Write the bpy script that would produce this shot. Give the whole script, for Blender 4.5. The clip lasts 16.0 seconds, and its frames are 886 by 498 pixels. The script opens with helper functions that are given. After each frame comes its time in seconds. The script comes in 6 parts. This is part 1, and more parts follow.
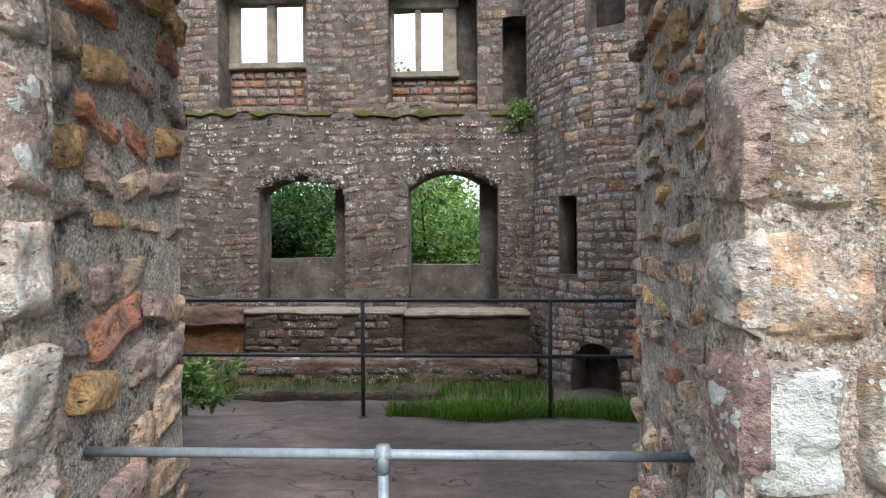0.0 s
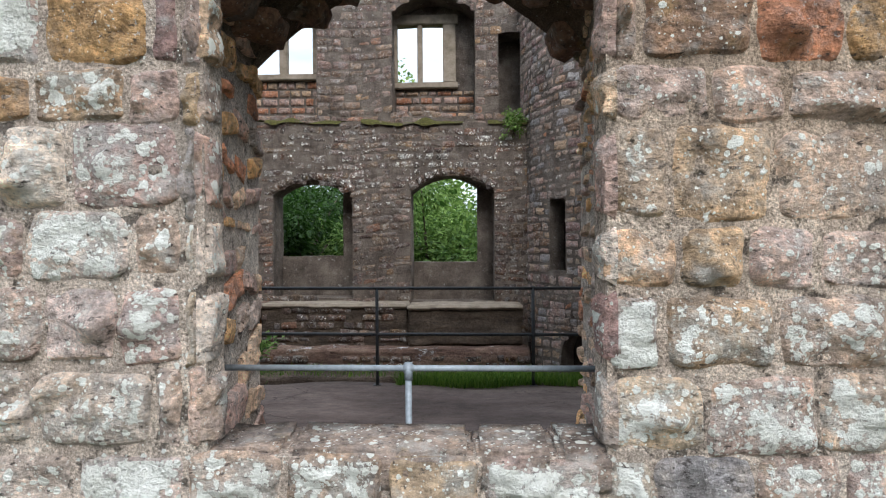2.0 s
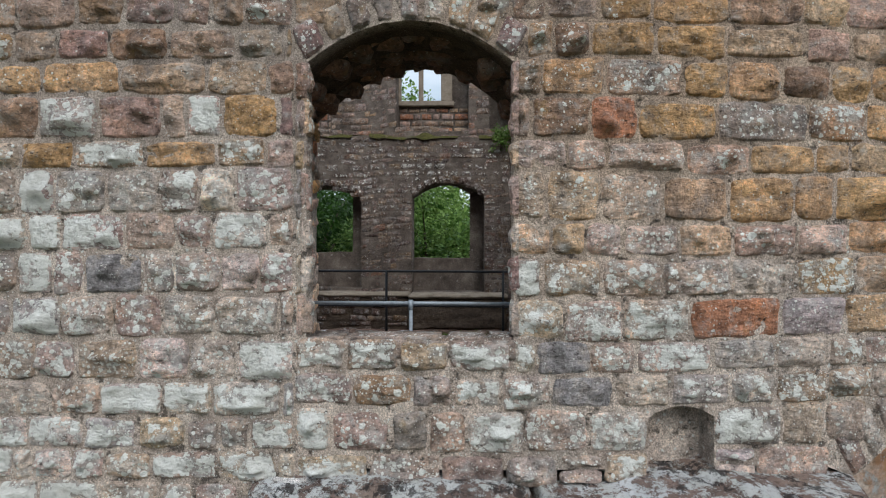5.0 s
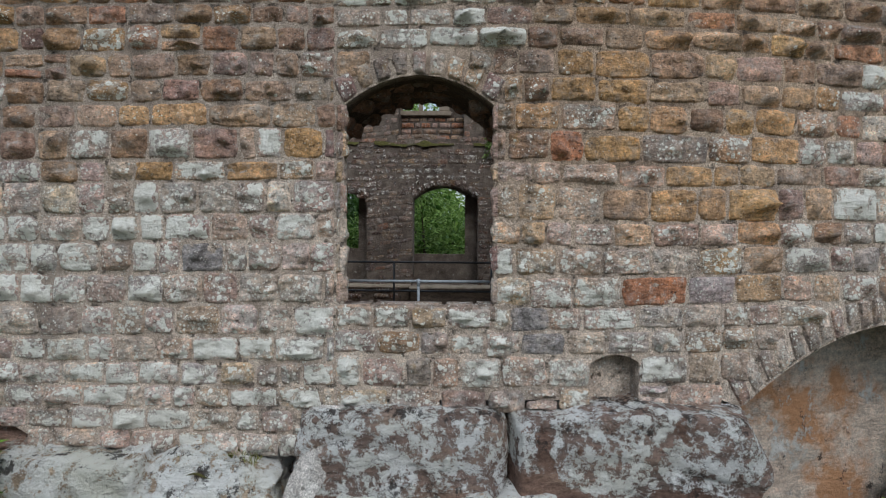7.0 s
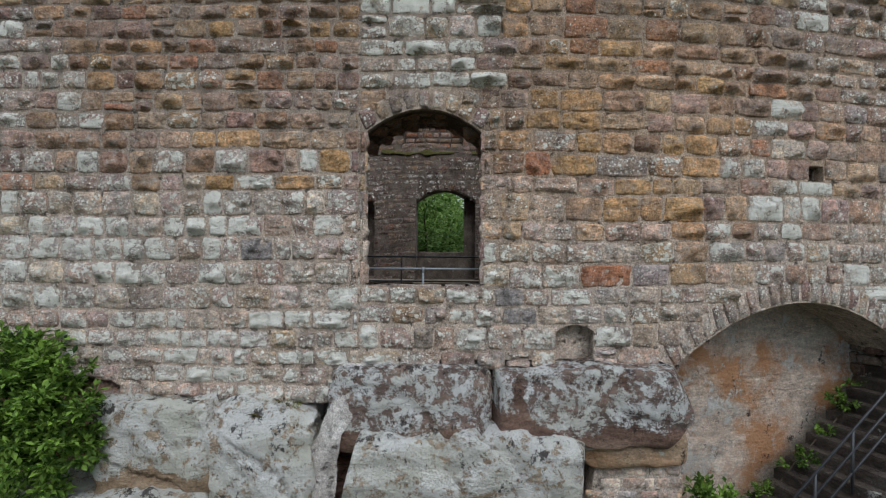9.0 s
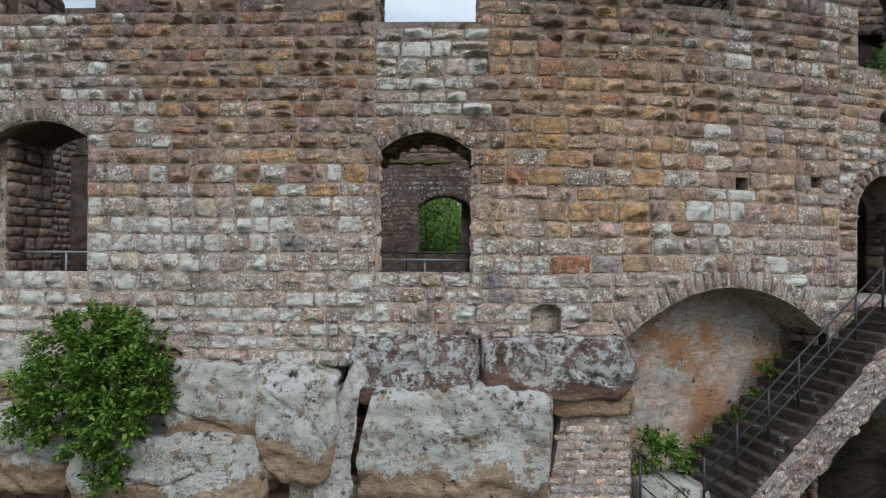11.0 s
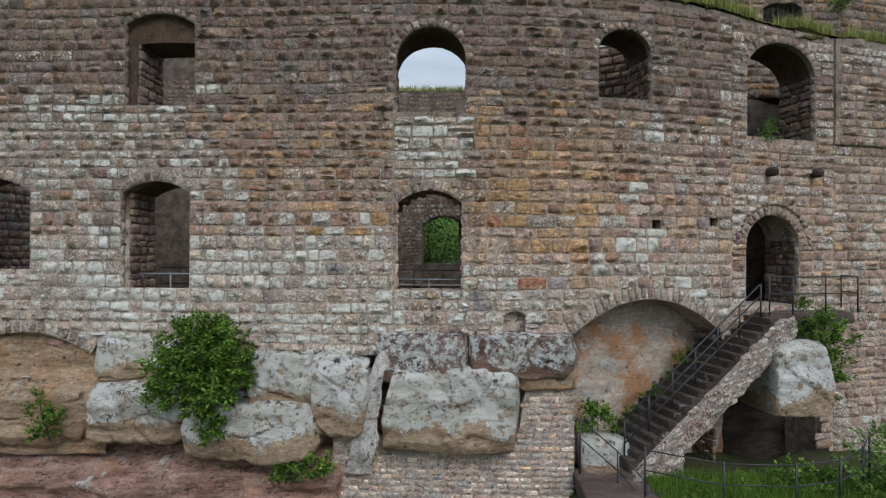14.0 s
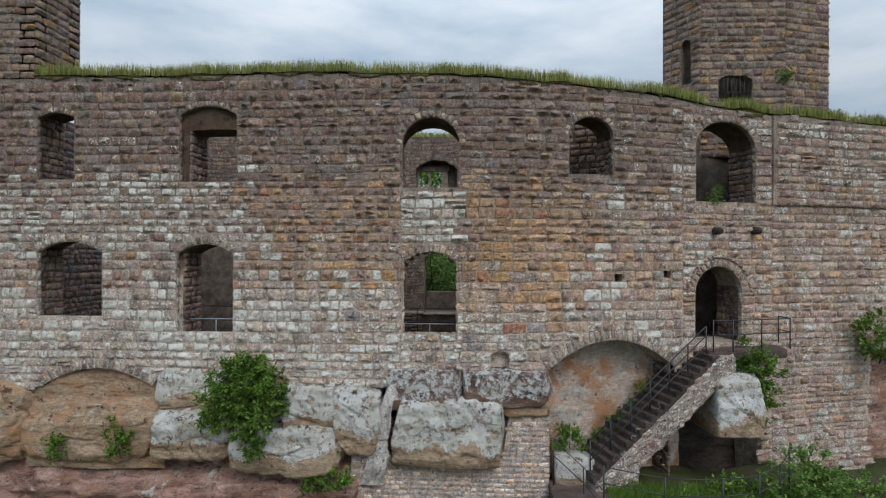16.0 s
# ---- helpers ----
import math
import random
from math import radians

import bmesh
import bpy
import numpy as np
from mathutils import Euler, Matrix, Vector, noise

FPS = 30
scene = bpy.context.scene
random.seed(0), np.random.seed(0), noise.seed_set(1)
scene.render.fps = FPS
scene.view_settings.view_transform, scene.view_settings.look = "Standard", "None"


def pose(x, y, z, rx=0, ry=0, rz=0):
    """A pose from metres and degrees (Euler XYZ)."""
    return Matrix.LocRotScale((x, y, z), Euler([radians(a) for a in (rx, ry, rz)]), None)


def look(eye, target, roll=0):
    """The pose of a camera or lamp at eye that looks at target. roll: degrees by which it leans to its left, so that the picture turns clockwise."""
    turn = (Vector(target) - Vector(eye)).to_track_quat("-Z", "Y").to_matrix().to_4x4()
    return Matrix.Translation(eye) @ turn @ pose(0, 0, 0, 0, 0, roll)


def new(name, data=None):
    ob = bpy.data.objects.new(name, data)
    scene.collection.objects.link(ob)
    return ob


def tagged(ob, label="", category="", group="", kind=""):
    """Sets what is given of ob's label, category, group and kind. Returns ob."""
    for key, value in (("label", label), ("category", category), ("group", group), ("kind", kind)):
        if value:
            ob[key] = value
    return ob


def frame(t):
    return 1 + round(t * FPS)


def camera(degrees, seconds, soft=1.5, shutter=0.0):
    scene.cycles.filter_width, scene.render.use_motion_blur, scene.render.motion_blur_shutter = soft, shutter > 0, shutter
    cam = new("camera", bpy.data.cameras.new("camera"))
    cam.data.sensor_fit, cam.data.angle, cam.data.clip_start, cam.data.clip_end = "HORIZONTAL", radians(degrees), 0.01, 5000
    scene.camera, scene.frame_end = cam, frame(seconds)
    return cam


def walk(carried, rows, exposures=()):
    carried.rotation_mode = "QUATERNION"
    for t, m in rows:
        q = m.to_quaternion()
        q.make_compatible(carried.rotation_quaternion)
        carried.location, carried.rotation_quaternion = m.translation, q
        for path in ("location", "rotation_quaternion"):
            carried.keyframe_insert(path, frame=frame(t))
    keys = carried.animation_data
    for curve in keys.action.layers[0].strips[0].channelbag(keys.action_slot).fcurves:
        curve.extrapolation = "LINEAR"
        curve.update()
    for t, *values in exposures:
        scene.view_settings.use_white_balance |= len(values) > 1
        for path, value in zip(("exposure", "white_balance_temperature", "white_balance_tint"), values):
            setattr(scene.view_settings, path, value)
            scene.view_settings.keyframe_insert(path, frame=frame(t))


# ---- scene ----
cam = camera(79.4, 16.0, soft=1.1)
# seconds, x, y, z, turn to the left, tilt up, lean
PATH = [
    (0.0, 0.218, -1.142, 0.901, 2.01, -0.60, -0.38),
    (0.5, 0.220, -1.335, 0.906, 2.04, -0.63, -0.42),
    (1.0, 0.223, -1.564, 0.893, 2.02, -0.62, -0.42),
    (1.5, 0.231, -1.826, 0.879, 2.02, -0.58, -0.41),
    (2.0, 0.237, -2.145, 0.865, 1.96, -0.55, -0.41),
    (2.5, 0.257, -2.431, 0.839, 2.01, -0.45, -0.47),
    (3.0, 0.280, -2.753, 0.825, 2.02, -0.44, -0.43),
    (3.5, 0.308, -3.100, 0.811, 2.00, -0.45, -0.36),
    (4.0, 0.360, -3.426, 0.782, 2.04, -0.35, -0.14),
    (4.5, 0.390, -3.790, 0.764, 2.02, -0.33, -0.05),
    (5.0, 0.415, -4.158, 0.745, 2.01, -0.29, 0.02),
    (7.5, 0.439, -6.172, 0.644, 1.52, -0.34, 0.31),
    (8.0, 0.455, -6.590, 0.622, 1.53, -0.32, 0.42),
    (8.5, 0.485, -7.016, 0.594, 1.72, -0.26, 0.42),
    (9.0, 0.515, -7.462, 0.565, 1.79, -0.15, 0.32),
    (11.5, 0.661, -9.946, 0.354, 1.92, 0.36, 0.37),
    (12.0, 0.686, -10.547, 0.321, 1.94, 0.36, 0.38),
    (12.5, 0.698, -11.183, 0.296, 1.94, 0.28, 0.39),
    (13.0, 0.732, -11.858, 0.376, 2.01, 0.22, 0.40),
    (13.5, 0.769, -12.552, 0.632, 2.02, 0.17, 0.34),
    (14.0, 0.827, -13.292, 1.000, 2.07, 0.15, 0.30),
    (14.5, 0.897, -14.027, 1.415, 2.17, 0.16, 0.24),
    (15.0, 0.972, -14.750, 1.806, 2.28, 0.17, 0.19),
    (15.5, 1.044, -15.460, 2.181, 2.39, 0.15, 0.19),
    (16.0, 1.101, -16.175, 2.558, 2.48, 0.12, 0.14),
]
walk(cam, [(t, pose(x, y, z, 90 + tilt, 0, turn) @ pose(0, 0, 0, 0, 0, lean)) for t, x, y, z, turn, tilt, lean in PATH],
     exposures=[(0.0, 1.38), (1.5, 1.1), (2.5, 0.82), (3.5, 0.62), (5.0, 0.34), (8.0, 0.03), (12.5, -0.05), (16.0, -0.15)])

# ---- light ----
SUN_ELEVATION, SUN_TURN = radians(43), radians(161)
world = bpy.data.worlds.new("overcast_sky")
scene.world = world
world.use_nodes = True
wn, wl = world.node_tree.nodes, world.node_tree.links
wn.clear()
w_out, w_back = wn.new("ShaderNodeOutputWorld"), wn.new("ShaderNodeBackground")
w_sky = wn.new("ShaderNodeTexSky")
w_sky.sky_type, w_sky.sun_disc, w_sky.sun_elevation, w_sky.sun_rotation = "NISHITA", False, SUN_ELEVATION, SUN_TURN
w_dim = wn.new("ShaderNodeMix")
w_dim.data_type, w_dim.blend_type = "RGBA", "MULTIPLY"
w_dim.inputs["Factor"].default_value = 1.0
w_dim.inputs[7].default_value = (0.10, 0.10, 0.10, 1)
w_tc, w_sep = wn.new("ShaderNodeTexCoord"), wn.new("ShaderNodeSeparateXYZ")
w_map = wn.new("ShaderNodeMapping")
w_map.inputs["Scale"].default_value = (2.2, 2.2, 7.5)
w_noise = wn.new("ShaderNodeTexNoise")
w_noise.inputs["Scale"].default_value, w_noise.inputs["Detail"].default_value = 1.7, 7
w_noise.inputs["Roughness"].default_value = 0.52
w_ramp = wn.new("ShaderNodeValToRGB")
w_ramp.color_ramp.elements[0].position, w_ramp.color_ramp.elements[0].color = 0.33, (0.47, 0.60, 0.735, 1)
w_ramp.color_ramp.elements[1].position, w_ramp.color_ramp.elements[1].color = 0.66, (0.80, 0.88, 0.97, 1)
w_up = wn.new("ShaderNodeMapRange")
w_up.inputs["From Min"].default_value, w_up.inputs["From Max"].default_value = 0.25, 1.0
w_up.inputs["To Min"].default_value, w_up.inputs["To Max"].default_value = 0.88, 2.3
w_gain = wn.new("ShaderNodeVectorMath")
w_gain.operation = "SCALE"
w_mix = wn.new("ShaderNodeMix")
w_mix.data_type = "RGBA"
w_mix.inputs["Factor"].default_value = 0.88
wl.new(w_sky.outputs[0], w_dim.inputs[6])
wl.new(w_tc.outputs["Generated"], w_sep.inputs[0])
wl.new(w_tc.outputs["Generated"], w_map.inputs[0])
wl.new(w_map.outputs[0], w_noise.inputs["Vector"])
wl.new(w_noise.outputs[0], w_ramp.inputs[0])
wl.new(w_sep.outputs["Z"], w_up.inputs["Value"])
wl.new(w_ramp.outputs[0], w_gain.inputs[0])
wl.new(w_up.outputs[0], w_gain.inputs["Scale"])
wl.new(w_dim.outputs[2], w_mix.inputs[6])
wl.new(w_gain.outputs[0], w_mix.inputs[7])
wl.new(w_mix.outputs[2], w_back.inputs["Color"])
w_back.inputs["Strength"].default_value = 1.0
wl.new(w_back.outputs[0], w_out.inputs[0])

sun_data = bpy.data.lights.new("sun", "SUN")
sun_data.energy, sun_data.angle, sun_data.color = 1.5, radians(28), (1.0, 0.98, 0.95)
sun = new("sun", sun_data)
sun.matrix_world = look((8, -23, 23), (0, 0, 0))

# ---- materials ----


class Graph:
    """A small builder for one node material."""

    def __init__(self, name, rough=0.9):
        self.mat = bpy.data.materials.new(name)
        self.mat.use_nodes = True
        self.nodes, self.links = self.mat.node_tree.nodes, self.mat.node_tree.links
        self.bsdf = self.nodes["Principled BSDF"]
        self.bsdf.inputs["Roughness"].default_value = rough
        self.bsdf.inputs["Specular IOR Level"].default_value = 0.25
        self.where = self.nodes.new("ShaderNodeNewGeometry").outputs["Position"]

    def put(self, socket, value):
        if isinstance(value, bpy.types.NodeSocket):
            self.links.new(value, socket)
        else:
            socket.default_value = value

    def noise(self, scale, detail=6, rough=0.6, stretch=None, shift=0.0):
        n = self.nodes.new("ShaderNodeTexNoise")
        n.inputs["Scale"].default_value, n.inputs["Detail"].default_value = scale, detail
        n.inputs["Roughness"].default_value = rough
        m = self.nodes.new("ShaderNodeMapping")
        m.inputs["Scale"].default_value = stretch or (1, 1, 1)
        m.inputs["Location"].default_value = (shift, shift * 0.7, shift * 1.3)
        self.links.new(self.where, m.inputs[0])
        self.links.new(m.outputs[0], n.inputs["Vector"])
        return n.outputs[0]

    def cells(self, scale, feature="F1", shift=0.0):
        n = self.nodes.new("ShaderNodeTexVoronoi")
        n.feature = feature
        n.inputs["Scale"].default_value = scale
        m = self.nodes.new("ShaderNodeMapping")
        m.inputs["Location"].default_value = (shift, shift, shift)
        self.links.new(self.where, m.inputs[0])
        self.links.new(m.outputs[0], n.inputs["Vector"])
        return n.outputs["Distance"]

    def attr(self, name, alpha=False):
        n = self.nodes.new("ShaderNodeAttribute")
        n.attribute_name = name
        return n.outputs["Alpha" if alpha else "Color"]

    def math(self, op, a, b=0.0, clamp=False):
        n = self.nodes.new("ShaderNodeMath")
        n.operation, n.use_clamp = op, clamp
        self.put(n.inputs[0], a)
        self.put(n.inputs[1], b)
        return n.outputs[0]

    def span(self, value, lo, hi, to_lo=0.0, to_hi=1.0):
        n = self.nodes.new("ShaderNodeMapRange")
        for key, v in (("Value", value), ("From Min", lo), ("From Max", hi), ("To Min", to_lo), ("To Max", to_hi)):
            self.put(n.inputs[key], v)
        return n.outputs[0]

    def mix(self, fac, a, b, blend="MIX"):
        n = self.nodes.new("ShaderNodeMix")
        n.data_type, n.blend_type = "RGBA", blend
        self.put(n.inputs[0], fac)
        for socket, v in ((n.inputs[6], a), (n.inputs[7], b)):
            self.put(socket, (*v, 1) if isinstance(v, tuple) and len(v) == 3 else v)
        return n.outputs[2]

    def ramp(self, fac, stops):
        n = self.nodes.new("ShaderNodeValToRGB")
        e = n.color_ramp.elements
        while len(e) < len(stops):
            e.new(0.5)
        for item, (at, c) in zip(e, stops):
            item.position, item.color = at, (*c, 1)
        self.put(n.inputs[0], fac)
        return n.outputs[0]

    def done(self, colour, height=None, strength=0.5, distance=0.02):
        self.put(self.bsdf.inputs["Base Color"], colour)
        if height is not None:
            b = self.nodes.new("ShaderNodeBump")
            b.inputs["Strength"].default_value, b.inputs["Distance"].default_value = strength, distance
            self.put(b.inputs["Height"], height)
            self.links.new(b.outputs[0], self.bsdf.inputs["Normal"])
        return self.mat


def make_ashlar():
    """Weathered sandstone: the colour and the share of pale lichen come with each stone."""
    g = Graph("weathered_sandstone", 0.92)
    tint, lich = g.attr("tint"), g.attr("tint", alpha=True)
    lich = g.math("MULTIPLY", lich, g.span(g.noise(0.9, 5, 0.6, shift=63), 0.38, 0.62, 0.55, 1.4))
    fine, broad = g.noise(38, 5, 0.7), g.noise(4.2, 6, 0.62, shift=3)
    bands = g.noise(9, 6, 0.65, (0.8, 0.8, 2.2), 7)
    c = g.mix(1.0, tint, g.ramp(broad, [(0.3, (0.55, 0.52, 0.50)), (0.5, (1.05, 1.04, 1.03)), (0.72, (1.42, 1.28, 1.10))]), "MULTIPLY")
    c = g.mix(0.5, c, g.ramp(bands, [(0.35, (0.62, 0.58, 0.55)), (0.6, (1.2, 1.15, 1.1))]), "MULTIPLY")
    c = g.mix(0.8, c, g.ramp(g.noise(13, 8, 0.78, shift=51), [(0.36, (0.45, 0.43, 0.42)), (0.5, (1.0, 0.98, 0.96)), (0.64, (1.55, 1.50, 1.44))]), "MULTIPLY")
    c = g.mix(1.0, c, (1.23, 1.13, 1.14), "MULTIPLY")
    c = g.mix(0.8, c, g.ramp(fine, [(0.3, (0.5, 0.5, 0.5)), (0.7, (1.42, 1.42, 1.42))]), "MULTIPLY")
    ochre = g.span(g.noise(6.5, 5, 0.6, shift=21), 0.60, 0.72)
    c = g.mix(g.math("MULTIPLY", ochre, 0.35), c, (0.44, 0.28, 0.09))
    grey = g.span(g.noise(5.0, 6, 0.65, shift=33), 0.50, 0.66)
    c = g.mix(g.math("MULTIPLY", grey, 0.42), c, (0.33, 0.325, 0.32))
    black = g.span(g.noise(3.1, 8, 0.74, shift=47), 0.57, 0.68)
    c = g.mix(g.math("MULTIPLY", black, 0.68), c, (0.040, 0.035, 0.034))
    streak = g.span(g.noise(1.5, 7, 0.68, (1.3, 1.3, 0.22), 83), 0.54, 0.66)
    c = g.mix(g.math("MULTIPLY", streak, 0.38), c, (0.065, 0.056, 0.052))
    film = g.span(g.math("ADD", g.noise(7.5, 6, 0.6, shift=91), g.math("MULTIPLY", lich, 0.35)), 0.60, 0.72)
    c = g.mix(g.math("MULTIPLY", film, 0.5), c, (0.53, 0.51, 0.475))
    patch = g.noise(6.5, 7, 0.68, shift=11)
    need = g.math("ADD", g.math("ADD", patch, g.math("MULTIPLY", g.noise(24, 7, 0.7, shift=81), 0.34)), g.math("MULTIPLY", lich, 0.37))
    white = g.span(need, 0.875, 0.895)
    few = g.math("MINIMUM", lich, 0.31)
    for size, share, shift in ((8.0, 0.80, 5), (17.0, 0.95, 15), (36.0, 0.85, 25)):
        ragged = g.math("ADD", g.cells(size, shift=shift), g.math("MULTIPLY", g.noise(size * 2.6, 4, 0.7, shift=shift + 2), 0.42))
        spots = g.span(g.math("SUBTRACT", ragged, g.math("MULTIPLY", few, share)), 0.215, 0.195)
        white = g.math("MAXIMUM", white, spots)
    white = g.math("MULTIPLY", white, g.span(fine, 0.30, 0.44, 0.40, 0.98))
    pits = g.span(g.noise(26, 4, 0.7, (0.8, 0.8, 1.5), 61), 0.42, 0.33)
    c = g.mix(g.math("MULTIPLY", pits, 0.88), c, (0.05, 0.040, 0.036))
    crumbs = g.span(g.noise(44, 3, 0.6, shift=71), 0.63, 0.70)
    c = g.mix(g.math("MULTIPLY", crumbs, 0.7), c, (0.66, 0.63, 0.58))
    c = g.mix(white, c, g.mix(g.span(broad, 0.4, 0.6), (0.73, 0.71, 0.645), (0.90, 0.88, 0.82)))
    h = g.math("ADD", g.math("MULTIPLY", fine, 0.5), g.math("ADD", g.noise(15, 7, 0.7, (0.9, 0.9, 1.25), 2), g.math("MULTIPLY", white, 0.16)))
    return g.done(c, h, 1.0, 0.07)


def make_mortar():
    """Gritty lime mortar with crumbling gaps and flecks of lichen."""
    g = Graph("grey_lime_mortar", 0.95)
    grit, broad = g.noise(75, 4, 0.75), g.noise(3.0, 6, 0.6)
    lich = g.attr("tint", alpha=True)
    c = g.ramp(broad, [(0.3, (0.29, 0.245, 0.215)), (0.5, (0.46, 0.405, 0.365)), (0.72, (0.60, 0.55, 0.50))])
    c = g.mix(1.0, c, g.attr("tint"), "MULTIPLY")
    c = g.mix(0.85, c, g.ramp(grit, [(0.36, (0.32, 0.30, 0.29)), (0.64, (1.55, 1.55, 1.55))]), "MULTIPLY")
    c = g.mix(0.6, c, g.ramp(g.noise(15, 7, 0.75, shift=41), [(0.36, (0.5, 0.48, 0.46)), (0.64, (1.45, 1.43, 1.4))]), "MULTIPLY")
    dark = g.span(g.noise(1.7, 7, 0.7, shift=15), 0.54, 0.68)
    c = g.mix(g.math("MULTIPLY", dark, 0.5), c, (0.12, 0.10, 0.09))
    streak = g.span(g.noise(1.5, 7, 0.68, (1.3, 1.3, 0.22), 83), 0.54, 0.66)
    c = g.mix(g.math("MULTIPLY", streak, 0.38), c, (0.065, 0.056, 0.052))
    gaps = g.span(g.noise(8, 7, 0.72, shift=19), 0.57, 0.63)
    c = g.mix(g.math("MULTIPLY", gaps, 0.75), c, (0.055, 0.045, 0.040))
    for size, shift in ((14.0, 5), (31.0, 9)):
        ragged = g.math("ADD", g.cells(size, shift=shift), g.math("MULTIPLY", g.noise(size * 2.4, 4, 0.7, shift=shift), 0.42))
        c = g.mix(g.math("MULTIPLY", g.span(g.math("SUBTRACT", ragged, lich), 0.23, 0.20), 0.9), c, (0.76, 0.755, 0.71))
    pebble = g.span(g.cells(46, shift=3), 0.20, 0.14)
    c = g.mix(g.math("MULTIPLY", pebble, 0.35), c, (0.50, 0.46, 0.41))
    h = g.math("SUBTRACT", g.math("ADD", grit, g.noise(20, 4)), g.math("MULTIPLY", gaps, 1.2))
    return g.done(c, h, 1.0, 0.03)


def make_rubble_wall():
    g = Graph("rubble_masonry_ground", 0.95)
    grit, broad = g.noise(48, 5, 0.75), g.noise(2.4, 7, 0.62)
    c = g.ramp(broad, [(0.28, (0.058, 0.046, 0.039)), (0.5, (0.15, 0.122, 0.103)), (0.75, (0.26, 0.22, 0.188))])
    c = g.mix(0.8, c, g.ramp(grit, [(0.32, (0.45, 0.44, 0.43)), (0.68, (1.45, 1.42, 1.4))]), "MULTIPLY")
    pale = g.span(g.noise(9, 8, 0.75, shift=9), 0.60, 0.66)
    c = g.mix(g.math("MULTIPLY", pale, 0.6), c, (0.52, 0.50, 0.47))
    return g.done(c, g.math("ADD", grit, g.noise(11, 6)), 1.0, 0.04)


def make_rock(name, low, mid, high, lichen, cover, red=0.0, crack=0.8, spotted=0.45):
    """Bedded sandstone; pale lichen in ragged patches, black lichen where rain runs over the top edge."""
    g = Graph(name, 0.93)
    bed = g.noise(1.5, 7, 0.66, (0.6, 0.6, 2.4))
    fine, broad = g.noise(30, 6, 0.7), g.noise(1.1, 7, 0.6, shift=5)
    c = g.ramp(bed, [(0.3, low), (0.5, mid), (0.7, high)])
    c = g.mix(0.75, c, g.ramp(g.noise(9, 8, 0.75, (0.7, 0.7, 1.6), 27), [(0.34, (0.55, 0.53, 0.50)), (0.66, (1.42, 1.40, 1.36))]), "MULTIPLY")
    c = g.mix(0.65, c, g.ramp(fine, [(0.3, (0.55, 0.55, 0.55)), (0.7, (1.38, 1.36, 1.33))]), "MULTIPLY")
    if red:
        c = g.mix(g.math("MULTIPLY", g.span(g.noise(0.9, 8, 0.66, shift=23), 0.50, 0.60), red), c, (0.58, 0.26, 0.10))
    top = g.span(g.attr("tint"), 0.6, 1.0, 0.0, 0.055)
    patch = g.math("ADD", g.noise(1.35, 12, 0.73, (1, 1, 0.8), 13), g.math("MULTIPLY", g.attr("tint", alpha=True), 0.16))
    speck = g.span(g.noise(4.5, 10, 0.82, shift=29), spotted, spotted + 0.03, 0.08, 1.0)
    mask = g.math("MULTIPLY", g.math("MULTIPLY", g.span(patch, 1.0 - cover, 1.03 - cover), speck), g.span(fine, 0.28, 0.44, 0.55, 1.0))
    c = g.mix(g.math("MULTIPLY", mask, 0.92), c, g.mix(g.span(broad, 0.4, 0.6), lichen, tuple(min(0.84, q * 1.25) for q in lichen)))
    black = g.span(g.math("ADD", g.noise(3.4, 10, 0.80, (1, 1, 0.75), 31), top), 0.60, 0.625)
    c = g.mix(g.math("MULTIPLY", black, 0.88), c, (0.045, 0.036, 0.034))
    lines = g.math("ABSOLUTE", g.math("SUBTRACT", g.noise(1.2, 7, 0.62, (0.55, 0.55, 1.9), 37), 0.5))
    cleft = g.span(lines, 0.006, 0.001)
    c = g.mix(g.math("MULTIPLY", cleft, crack), c, (0.05, 0.036, 0.030))
    h = g.math("ADD", g.math("MULTIPLY", fine, 0.5), g.math("ADD", g.noise(5, 9, 0.72), g.math("ADD", g.math("MULTIPLY", bed, 0.4), g.math("MULTIPLY", mask, 0.15))))
    h = g.math("SUBTRACT", h, g.math("MULTIPLY", cleft, 0.35 * crack))
    return g.done(c, h, 1.0, 0.14)


def make_floor():
    g = Graph("worn_sandstone_floor", 0.85)
    broad, fine = g.noise(0.9, 8, 0.62, (1, 2.0, 1)), g.noise(34, 5, 0.7)
    c = g.ramp(broad, [(0.3, (0.055, 0.040, 0.036)), (0.5, (0.105, 0.078, 0.070)), (0.7, (0.165, 0.126, 0.112))])
    c = g.mix(0.5, c, g.ramp(fine, [(0.3, (0.7, 0.7, 0.7)), (0.7, (1.2, 1.2, 1.2))]), "MULTIPLY")
    crack = g.span(g.math("ABSOLUTE", g.math("SUBTRACT", g.noise(0.5, 5, 0.55, (0.8, 1.6, 1), 44), 0.5)), 0.0, 0.003)
    c = g.mix(0.6, c, g.ramp(g.noise(7, 8, 0.75, (1, 2, 1), 8), [(0.35, (0.6, 0.58, 0.57)), (0.65, (1.4, 1.38, 1.36))]), "MULTIPLY")
    c = g.mix(g.math("MULTIPLY", g.span(crack, 1.0, 0.3), 0.35), c, (0.018, 0.014, 0.012))
    damp = g.span(g.noise(1.6, 5, 0.6, shift=17), 0.54, 0.66)
    c = g.mix(g.math("MULTIPLY", damp, 0.4), c, (0.085, 0.066, 0.060))
    g.bsdf.inputs["Specular IOR Level"].default_value = 0.2
    return g.done(c, g.math("ADD", g.noise(6, 7), g.math("ADD", g.math("MULTIPLY", fine, 0.2), g.math("MULTIPLY", crack, 0.5))), 0.8, 0.04)


